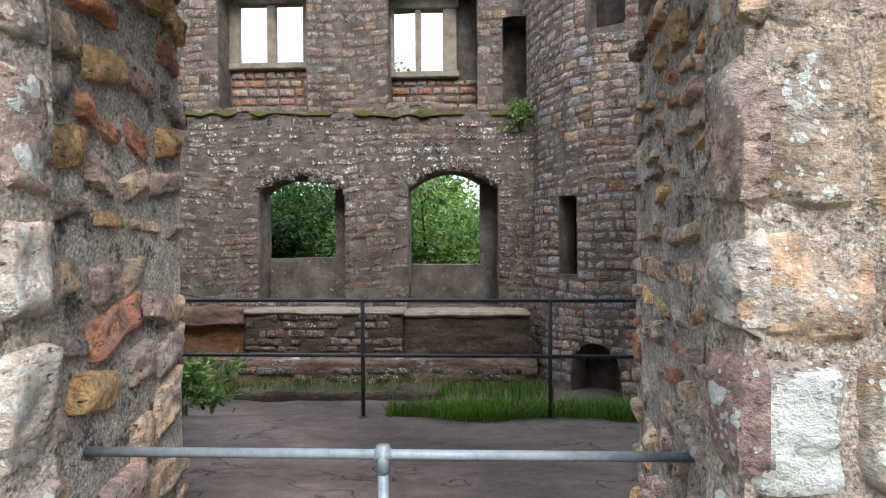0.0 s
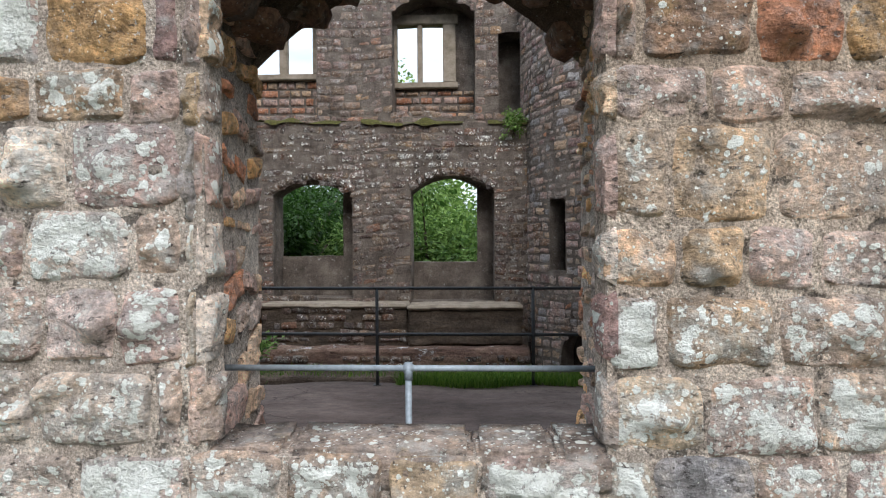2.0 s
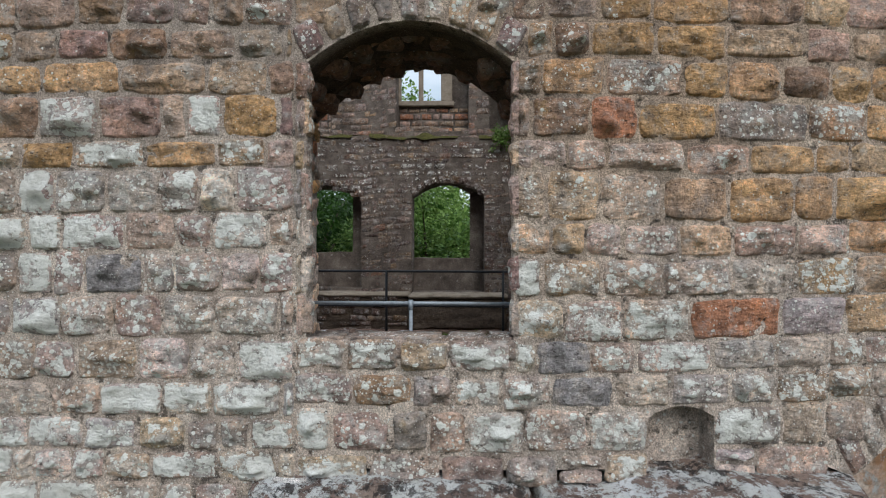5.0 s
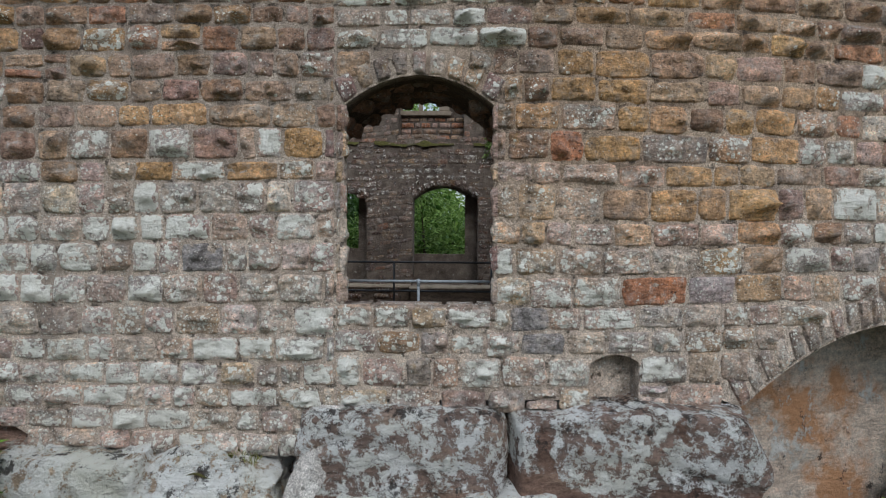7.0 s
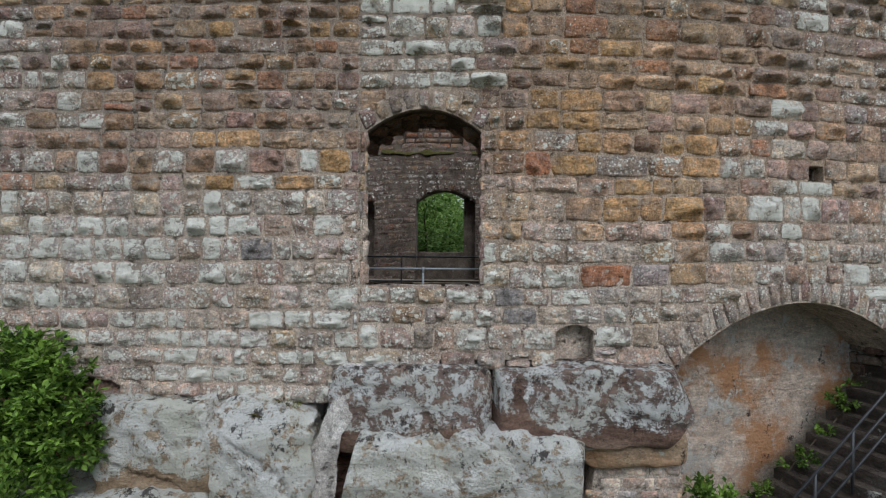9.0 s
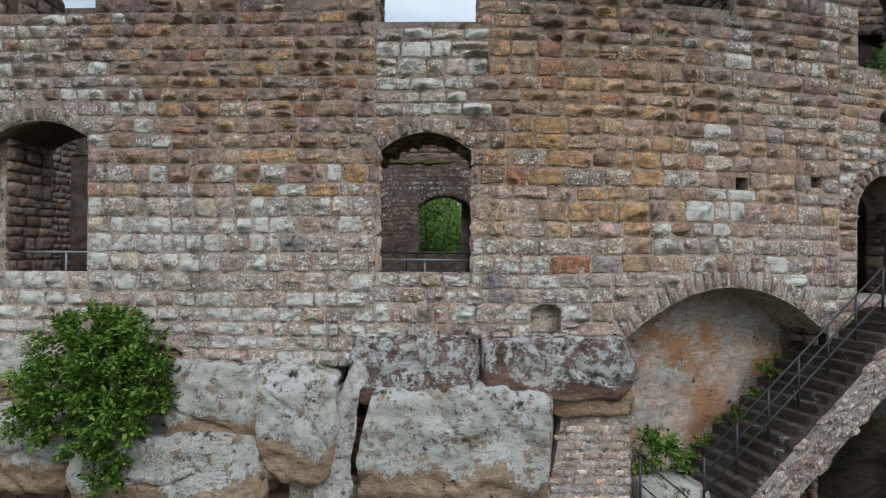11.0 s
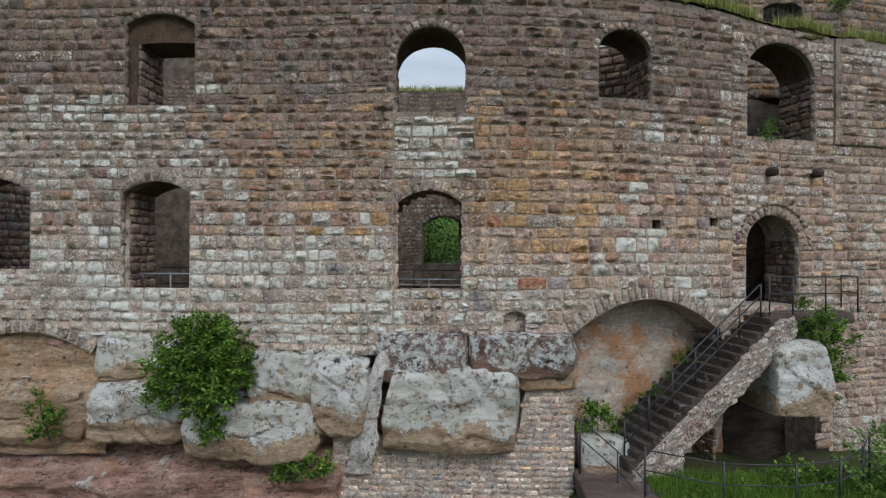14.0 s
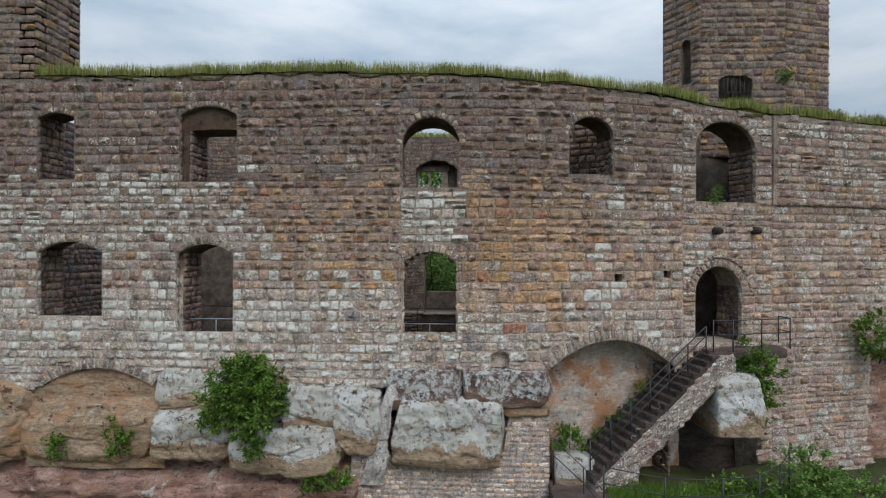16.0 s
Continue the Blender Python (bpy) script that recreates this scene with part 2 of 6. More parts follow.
def make_soil():
    g = Graph("earth_and_turf", 0.97)
    broad, fine = g.noise(1.4, 7, 0.65), g.noise(26, 6, 0.7)
    c = g.ramp(broad, [(0.34, (0.035, 0.045, 0.016)), (0.5, (0.06, 0.075, 0.022)), (0.66, (0.085, 0.065, 0.042))])
    c = g.mix(0.7, c, g.ramp(fine, [(0.3, (0.5, 0.5, 0.5)), (0.7, (1.4, 1.4, 1.4))]), "MULTIPLY")
    return g.done(c, fine, 0.9, 0.05)


def make_leaf(name, dark, light, rough=0.55):
    g = Graph(name, rough)
    isle = g.nodes.new("ShaderNodeNewGeometry").outputs["Random Per Island"]
    c = g.ramp(isle, [(0.0, dark), (0.5, tuple((a + b) / 2 for a, b in zip(dark, light))), (1.0, light)])
    c = g.mix(0.6, c, g.ramp(g.noise(1.6, 4), [(0.35, (0.55, 0.6, 0.5)), (0.65, (1.25, 1.2, 1.1))]), "MULTIPLY")
    t = g.nodes.new("ShaderNodeBsdfTranslucent")
    g.put(t.inputs["Color"], c)
    mixer = g.nodes.new("ShaderNodeMixShader")
    mixer.inputs[0].default_value = 0.35
    out = g.nodes["Material Output"]
    g.done(c)
    g.links.new(g.bsdf.outputs[0], mixer.inputs[1])
    g.links.new(t.outputs[0], mixer.inputs[2])
    g.links.new(mixer.outputs[0], out.inputs[0])
    return g.mat


def make_metal(name, colour, rough, metal):
    g = Graph(name, rough)
    g.bsdf.inputs["Metallic"].default_value = metal
    n = g.noise(28, 6, 0.7)
    c = g.mix(1.0, (*colour, 1), g.ramp(n, [(0.3, (0.7, 0.69, 0.68)), (0.7, (1.2, 1.2, 1.2))]), "MULTIPLY")
    rust = g.span(g.noise(9, 7, 0.7, shift=3), 0.64, 0.72)
    c = g.mix(g.math("MULTIPLY", rust, 0.4), c, (0.13, 0.065, 0.035))
    return g.done(c, n, 0.15, 0.005)


def make_bark():
    g = Graph("tree_bark", 0.95)
    n = g.noise(7, 6, 0.65, (1, 1, 0.25))
    return g.done(g.ramp(n, [(0.3, (0.04, 0.03, 0.022)), (0.7, (0.14, 0.11, 0.085))]), n, 0.9, 0.05)


def make_frame_stone():
    g = Graph("dressed_tan_sandstone", 0.9)
    n, fine = g.noise(4, 6, 0.6), g.noise(40, 5, 0.7)
    c = g.ramp(n, [(0.3, (0.15, 0.12, 0.088)), (0.5, (0.24, 0.195, 0.15)), (0.7, (0.31, 0.26, 0.21))])
    c = g.mix(0.5, c, g.ramp(fine, [(0.3, (0.7, 0.7, 0.7)), (0.7, (1.25, 1.25, 1.25))]), "MULTIPLY")
    return g.done(c, fine, 0.5, 0.015)


def make_moss():
    g = Graph("moss", 0.98)
    n = g.noise(22, 6, 0.7)
    return g.done(g.ramp(n, [(0.3, (0.030, 0.024, 0.010)), (0.55, (0.075, 0.070, 0.018)), (0.75, (0.15, 0.13, 0.035))]), n, 1.0, 0.05)


# stone for the backs of holes: the darkness of their depth is in the colour
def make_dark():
    g = Graph("shaded_hole_stone", 0.95)
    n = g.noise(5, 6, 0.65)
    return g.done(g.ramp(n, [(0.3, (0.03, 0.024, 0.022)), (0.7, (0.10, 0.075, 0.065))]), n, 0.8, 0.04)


STONE, MORTAR, RUBBLE = make_ashlar(), make_mortar(), make_rubble_wall()
ROCK_PALE = make_rock("lichened_sandstone_rock", (0.32, 0.22, 0.15), (0.52, 0.39, 0.28), (0.64, 0.49, 0.36), (0.74, 0.735, 0.66), 0.475, 0.0, 0.35, 0.435)
ROCK_WARM = make_rock("ochre_sandstone_rock", (0.32, 0.21, 0.135), (0.52, 0.38, 0.27), (0.66, 0.51, 0.37), (0.62, 0.61, 0.55), 0.28, 0.35, 0.6)
ROCK_RED = make_rock("red_sandstone_rock", (0.15, 0.085, 0.070), (0.50, 0.31, 0.26), (0.76, 0.56, 0.49), (0.70, 0.63, 0.58), 0.42, 0.25, 1.0)
ROCK_BACK = make_rock("orange_recess_rock", (0.58, 0.47, 0.40), (0.76, 0.64, 0.56), (0.80, 0.74, 0.68), (0.76, 0.71, 0.66), 0.45, 0.8, 0.3)
ROCK_BENCH = make_rock("dark_hewn_rock", (0.055, 0.040, 0.032), (0.12, 0.090, 0.070), (0.19, 0.145, 0.112), (0.42, 0.42, 0.38), 0.36, 0.0, 0.5)
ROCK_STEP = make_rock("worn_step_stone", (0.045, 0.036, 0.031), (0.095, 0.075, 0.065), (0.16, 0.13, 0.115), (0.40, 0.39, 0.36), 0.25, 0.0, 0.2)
ROCK_EARTH = make_rock("orange_brown_rock", (0.14, 0.060, 0.030), (0.26, 0.115, 0.055), (0.30, 0.18, 0.12), (0.42, 0.40, 0.36), 0.28, 0.0)
ROCK_DARK = make_rock("dark_lichened_rock", (0.10, 0.060, 0.048), (0.24, 0.15, 0.12), (0.40, 0.29, 0.23), (0.76, 0.75, 0.69), 0.46, 0.0, 0.6, 0.48)
FLOOR, SOIL, BARK, FRAME_STONE, MOSS, DARK = make_floor(), make_soil(), make_bark(), make_frame_stone(), make_moss(), make_dark()
LEAF_DEEP = make_leaf("shrub_leaf", (0.018, 0.056, 0.010), (0.26, 0.42, 0.08))
LEAF_TREE = make_leaf("tree_leaf", (0.05, 0.12, 0.022), (0.30, 0.44, 0.13))
LEAF_FAR = make_leaf("dark_tree_leaf", (0.014, 0.040, 0.008), (0.060, 0.13, 0.026))
GRASS = make_leaf("grass_blade", (0.05, 0.12, 0.016), (0.20, 0.32, 0.06), 0.6)
GRASS_DRY = make_leaf("dry_grass_blade", (0.10, 0.15, 0.03), (0.46, 0.44, 0.16), 0.7)
STEEL = make_metal("galvanised_steel", (0.24, 0.27, 0.30), 0.5, 0.15)
IRON = make_metal("dark_painted_iron", (0.055, 0.058, 0.064), 0.5, 0.35)

# ---- building helpers ----


class Facet(tuple):
    """A face of a stone: flat on the rim; grown: how much lichen it can carry."""

    flat, grown = False, 1.0

    def moved(self, by):
        q = Facet(i + by for i in self)
        q.flat, q.grown = self.flat, self.grown
        return q


def mesh_object(name, verts, faces, material, parent=None, label="", smooth=True, tints=None, tone=None):
    """One mesh object; tints: one colour with lichen share for each face."""
    me = bpy.data.meshes.new(name)
    me.from_pydata([tuple(map(float, v)) for v in verts], [], faces)
    me.materials.append(material)
    me.polygons.foreach_set("use_smooth", [smooth and not (isinstance(q, Facet) and q.flat) for q in faces])
    if tints is not None:
        a = me.attributes.new("tint", "FLOAT_COLOR", "FACE")
        a.data.foreach_set("color", np.asarray(tints, dtype=np.float32).ravel())
    elif tone is not None:
        a = me.attributes.new("tint", "FLOAT_COLOR", "POINT")
        a.data.foreach_set("color", np.asarray([tone(p) for p in verts], dtype=np.float32).ravel())
    ob = new(name, me)
    if parent:
        ob.parent = parent
    if label:
        ob["label"] = label
    return ob


def plain(p):
    """Untinted."""
    return (1.0, 1.0, 1.0, 0.0)


def part(name, bm, material, parent, label="", smooth=False):
    me = bpy.data.meshes.new(name)
    bm.to_mesh(me)
    bm.free()
    me.materials.append(material)
    me.polygons.foreach_set("use_smooth", [smooth] * len(me.polygons))
    ob = new(name, me)
    ob.parent = parent
    if label:
        ob["label"] = label
    return ob


def empty(name, label, category, at=(0, 0, 0), group="", kind=""):
    ob = new(name)
    ob.location = at
    return tagged(ob, label, category, group, kind)


def bar_mesh(bm, a, b, r, n=8):
    """A round bar from a to b."""
    a, b = Vector(a), Vector(b)
    d = b - a
    m = Matrix.Translation((a + b) / 2) @ d.to_track_quat("Z", "Y").to_matrix().to_4x4()
    bmesh.ops.create_cone(bm, cap_ends=True, segments=n, radius1=r, radius2=r, depth=d.length, matrix=m)


def bar(name, a, b, r, material, parent, n=8):
    bm = bmesh.new()
    off = Vector(parent.location)
    bar_mesh(bm, Vector(a) - off, Vector(b) - off, r, n)
    return part(name, bm, material, parent, smooth=True)


def box_mesh(bm, lo, hi, bevel=0.0):
    m = Matrix.LocRotScale([(p + q) / 2 for p, q in zip(lo, hi)], None, [q - p for p, q in zip(lo, hi)])
    geo = bmesh.ops.create_cube(bm, size=1, matrix=m)
    if bevel:
        edges = list({e for v in geo["verts"] for e in v.link_edges})
        bmesh.ops.bevel(bm, geom=edges, offset=bevel, segments=2, affect="EDGES")


class Plan:
    """A wall's line in plan: place(u, z, d) lies u along it, z high, d in front of its face."""

    def __init__(self, points, by_x=False):
        self.p = np.array(points, float)
        step = np.hypot(*np.diff(self.p, axis=0).T)
        self.s = self.p[:, 0] if by_x else np.concatenate([[0], np.cumsum(step)])
        way = np.gradient(self.p, self.s, axis=0)
        way /= np.linalg.norm(way, axis=1)[:, None]
        self.way = way

    def place(self, u, z, d):
        x, y = np.interp(u, self.s, self.p[:, 0]), np.interp(u, self.s, self.p[:, 1])
        wx, wy = np.interp(u, self.s, self.way[:, 0]), np.interp(u, self.s, self.way[:, 1])
        return np.stack([x + wy * d, y - wx * d, z + 0 * x], -1)


class Opening:
    """A hole in a wall, with a flat, segmental or round head."""

    def __init__(self, u0, u1, z0, spring, top, shape="seg"):
        self.u0, self.u1, self.z0, self.spring, self.top, self.shape = u0, u1, z0, spring, top, shape

    def head(self, u):
        k = min(1.0, abs(2 * (u - self.u0) / (self.u1 - self.u0) - 1))
        rise = self.top - self.spring
        return self.spring + rise * ((1 - k * k) ** 0.5 if self.shape == "round" else 1 - k * k)

    def wider(self, du, dz0, dz1):
        return Opening(self.u0 - du, self.u1 + du, self.z0 + dz0, self.spring + dz1, self.top + dz1, self.shape)


def wall_slab(plan, u0, u1, bottom, top, openings, d0, d1, step=0.25, rough=0.0, seed=0.0, dz=0.6):
    """Vertices and faces of a wall between depths d0 (front) and d1 (back), cut by openings. bottom, top: functions of u."""
    cuts = {round(u0, 4), round(u1, 4)}
    for o in openings:
        n = 12 if o.top > o.spring + 0.02 else 1
        for i in range(n + 1):
            k = 0.5 - 0.5 * math.cos(math.pi * i / n)
            u = o.u0 + (o.u1 - o.u0) * k
            if u0 < u < u1:
                cuts.add(round(u, 4))
    cuts = sorted(cuts)
    full = []
    for a, b in zip(cuts, cuts[1:]):
        n = max(1, math.ceil((b - a) / step))
        full += [a + (b - a) * i / n for i in range(n)]
    full.append(cuts[-1])
    verts, faces = [], []

    def quad(pts):
        i = len(verts)
        for u, z, d in pts:
            p = plan.place(u, z, d)
            if rough:
                k = noise.noise_vector(Vector((u * 1.7 + seed, z * 1.7, d * 1.7))) + 0.5 * noise.noise_vector(Vector((u * 5.1 + seed, z * 5.1, d * 5.1)))
                p = p + np.array(k) * rough
            verts.append(p)
        faces.append((i, i + 1, i + 2, i + 3))

    def solids(u, lo_u, hi_u):
        mid = (lo_u + hi_u) / 2
        spans, z = [], bottom(u)
        for o in sorted((o for o in openings if o.u0 < mid < o.u1), key=lambda o: o.z0):
            spans.append((z, max(z, o.z0)))
            z = max(z, o.head(u))
        spans.append((z, max(z, top(u))))
        return spans

    previous = None
    for a, b in zip(full, full[1:]):
        sa, sb = solids(a, a, b), solids(b, a, b)
        for (p0, p1), (q0, q1) in zip(sa, sb):
            if p1 - p0 < 1e-4 and q1 - q0 < 1e-4:
                continue
            n = max(1, round(max(p1 - p0, q1 - q0) / dz))
            for i in range(n):
                pl, ph = p0 + (p1 - p0) * i / n, p0 + (p1 - p0) * (i + 1) / n
                ql, qh = q0 + (q1 - q0) * i / n, q0 + (q1 - q0) * (i + 1) / n
                quad([(a, pl, -d0), (b, ql, -d0), (b, qh, -d0), (a, ph, -d0)])
                quad([(b, ql, -d1), (a, pl, -d1), (a, ph, -d1), (b, qh, -d1)])
            deep = max(1, round((d1 - d0) / 0.3))
            for i in range(deep):
                e, f = -d0 - (d1 - d0) * i / deep, -d0 - (d1 - d0) * (i + 1) / deep
                quad([(a, p1, e), (b, q1, e), (b, q1, f), (a, p1, f)])
                quad([(b, q0, e), (a, p0, e), (a, p0, f), (b, q0, f)])
    ends = [(u0, 1), (u1, -1)]
    for o in openings:
        for u, s in ((o.u0, -1), (o.u1, 1)):
            if u0 < u < u1:
                lo, hi = max(o.z0, bottom(u)), o.spring
                if hi <= lo:
                    continue
                n, deep = max(1, round((hi - lo) / 0.3)), max(1, round((d1 - d0) / 0.3))
                for i in range(n):
                    za, zb = lo + (hi - lo) * i / n, lo + (hi - lo) * (i + 1) / n
                    for j in range(deep):
                        e, f = -d0 - (d1 - d0) * j / deep, -d0 - (d1 - d0) * (j + 1) / deep
                        quad([(u, za, e), (u, zb, e), (u, zb, f), (u, za, f)][::s])
    for u, s in ends:
        quad([(u, bottom(u), -d0), (u, top(u), -d0), (u, top(u), -d1), (u, bottom(u), -d1)][::-s])
    return verts, faces


def stone_grid(plan, corners, rise, nu, nz, seed, depth=0.0, sunk=0.035, lump=0.4, rim=0.03, boss=0.0):
    """One dressed stone with a bossed face over the four corners (u, z), counted from below: left, right, right, left."""
    (ua, za), (ub, zb), (uc, zc), (ud, zd) = corners
    w, h = max(0.05, ub - ua), max(0.05, zd - za)
    ru, rz = min(0.3, rim / w), min(0.3, rim / h)
    ss = np.concatenate([[0], np.linspace(ru, 1 - ru, nu - 1), [1]])
    ts = np.concatenate([[0], np.linspace(rz, 1 - rz, nz - 1), [1]])
    S, T = np.meshgrid(ss, ts)
    U = (1 - T) * ((1 - S) * ua + S * ub) + T * ((1 - S) * ud + S * uc)
    Z = (1 - T) * ((1 - S) * za + S * zb) + T * ((1 - S) * zd + S * zc)
    E = np.minimum(np.minimum(S, 1 - S) * w, np.minimum(T, 1 - T) * h)
    P, Q = 2 * S - 1, 2 * T - 1
    corner = np.abs(P) ** 5 * np.abs(Q) ** 5 * min(0.026, 0.09 * min(w, h)) * (1 + 0.5 * math.sin(seed * 9.1))
    U, Z = U - np.sign(P) * corner, Z - np.sign(Q) * corner
    D = rise * np.clip(E / 0.07, 0, 1) ** 0.55
    k = np.array([noise.noise(Vector((u * 6.3 + seed, z * 8.5, seed))) + 0.5 * noise.noise(Vector((u * 15 + seed, z * 19, seed))) for u, z in zip(U.ravel(), Z.ravel())]).reshape(U.shape)
    chip = np.array([noise.noise(Vector((u * 3.1 + seed, z * 14 + 2.5 * noise.noise(Vector((u * 4, seed, z))), seed + 9))) for u, z in zip(U.ravel(), Z.ravel())]).reshape(U.shape)
    D = depth + 0.008 + D * (1 + lump * 2.2 * k - 0.9 * np.clip(chip, 0, 1)) + 0.016 * k
    if boss:
        cs, ct = 0.5 + 0.22 * math.sin(seed * 7.1), 0.36 + 0.12 * math.sin(seed * 3.7)
        ct = ct + 0.5 * k * 0.3
        wide = 0.24 + 0.12 * math.sin(seed * 5.3)
        fall = np.where(T > ct, np.exp(-((T - ct) / 0.34) ** 2), np.exp(-((T - ct) / 0.075) ** 2))
        D = D + boss * np.exp(-np.abs((S - cs) / wide) ** 3) * fall * (1 + 0.8 * k)
    edge = (S == 0) | (S == 1) | (T == 0) | (T == 1)
    D = np.where(edge, depth - sunk, D)
    wob = np.array([noise.noise(Vector((u * 9, z * 9, seed + 5))) for u, z in zip(U.ravel(), Z.ravel())]).reshape(U.shape) * 0.021
    verts = plan.place((U + wob).ravel(), (Z + wob * 0.7).ravel(), D.ravel())
    m = nu + 1
    faces = []
    for j in range(nz):
        for i in range(nu):
            q = Facet((j * m + i, j * m + i + 1, (j + 1) * m + i + 1, (j + 1) * m + i))
            q.flat = i in (0, nu - 1) or j in (0, nz - 1)
            inset = min(min(i + 0.5, nu - i - 0.5) / nu * w, min(j + 0.5, nz - j - 0.5) / nz * h)
            q.grown = min(1.0, 0.25 + inset / 0.075) * (1.15 + 0.35 * k[j, i])
            faces.append(q)
    return verts, faces


class Pile:
    """Collects many stones into one mesh."""

    def __init__(self):
        self.v, self.f, self.t, self.n = [], [], [], 0

    def add(self, verts, faces, tint):
        self.v.append(verts)
        self.f += [q.moved(self.n) for q in faces]
        self.t += [(tint[0], tint[1], tint[2], tint[3] * q.grown) for q in faces]
        self.n += len(verts)

    def finish(self, name, material, parent, label=""):
        ob = mesh_object(name, np.concatenate(self.v), self.f, material, parent, label, True, self.t)
        return tagged(ob, kind="stuff")


def courses(low, high, rng, mean=0.3, spread=0.06, fixed=()):
    """Heights of the bed joints from low to high, through the fixed ones."""
    zs = sorted(fixed)
    if not zs:
        zs = [low]
    while zs[0] > low:
        zs.insert(0, zs[0] - rng.uniform(mean - spread, mean + spread))
    while zs[-1] < high:
        zs.append(zs[-1] + rng.uniform(mean - spread, mean + spread))
    return zs


def free_spans(u0, u1, z0, z1, openings, ring):
    """The stretches of a course that no opening or arch ring takes."""
    spans = [(u0, u1)]
    mid = (z0 + z1) / 2
    for o in openings:
        edge = ring.get(id(o), 0.0)
        if mid < o.z0 or mid > o.top + edge:
            continue
        if mid <= o.spring:
            a, b = o.u0, o.u1
        else:
            c, hw = (o.u0 + o.u1) / 2, (o.u1 - o.u0) / 2 + edge
            k = min(1.0, max(0.0, (mid - o.spring) / max(0.05, o.top + edge - o.spring)))
            half = hw * ((1 - k * k) ** 0.5 if o.shape == "round" else (1 - k) ** 0.5)
            a, b = c - half, c + half
        out = []
        for p, q in spans:
            if b <= p or a >= q:
                out.append((p, q))
            else:
                if a - p > 0.08:
                    out.append((p, a))
                if q - b > 0.08:
                    out.append((b, q))
        spans = out
    return spans


def cut_lengths(a, b, rng, lo, hi):
    cuts = [a]
    while b - cuts[-1] > hi * 1.25:
        cuts.append(cuts[-1] + rng.uniform(lo, hi))
    if b - cuts[-1] > hi:
        cuts.append((cuts[-1] + b) / 2)
    cuts.append(b)
    return list(zip(cuts, cuts[1:]))


def arch_ring(plan, o, thick, count, pile, colour, rng, rise=0.03, depth=0.0, nu=3, nz=4):
    """The wedge stones over an opening's head."""
    c, hw, rs = (o.u0 + o.u1) / 2, (o.u1 - o.u0) / 2, o.top - o.spring
    made = []
    for i in range(count):
        g = 0.012
        pts = []
        for k, out in ((i / count, 0), ((i + 1) / count, 0), ((i + 1) / count, thick), (i / count, thick)):
            if o.shape == "round":
                a = math.pi * (1 - k)
                u, z = c + (hw + out) * math.cos(a), o.spring + (rs + out) * math.sin(a)
            else:
                x = -1 + 2 * k
                lean = x * out * 0.55
                u, z = c + hw * x + lean, o.spring + rs * (1 - x * x) + out
            pts.append((u, z))
        mu, mz = sum(p[0] for p in pts) / 4, sum(p[1] for p in pts) / 4
        pts = [(mu + (u - mu) * (1 - g * 4), mz + (z - mz) * (1 - g * 2.5)) for u, z in pts]
        v, f = stone_grid(plan, pts, rise, nu, nz, rng.uniform(0, 90), depth)
        t = colour(mu, mz, rng)
        if pile is None:
            made.append((v, f, t))
        else:
            pile.add(v, f, t)
    return made


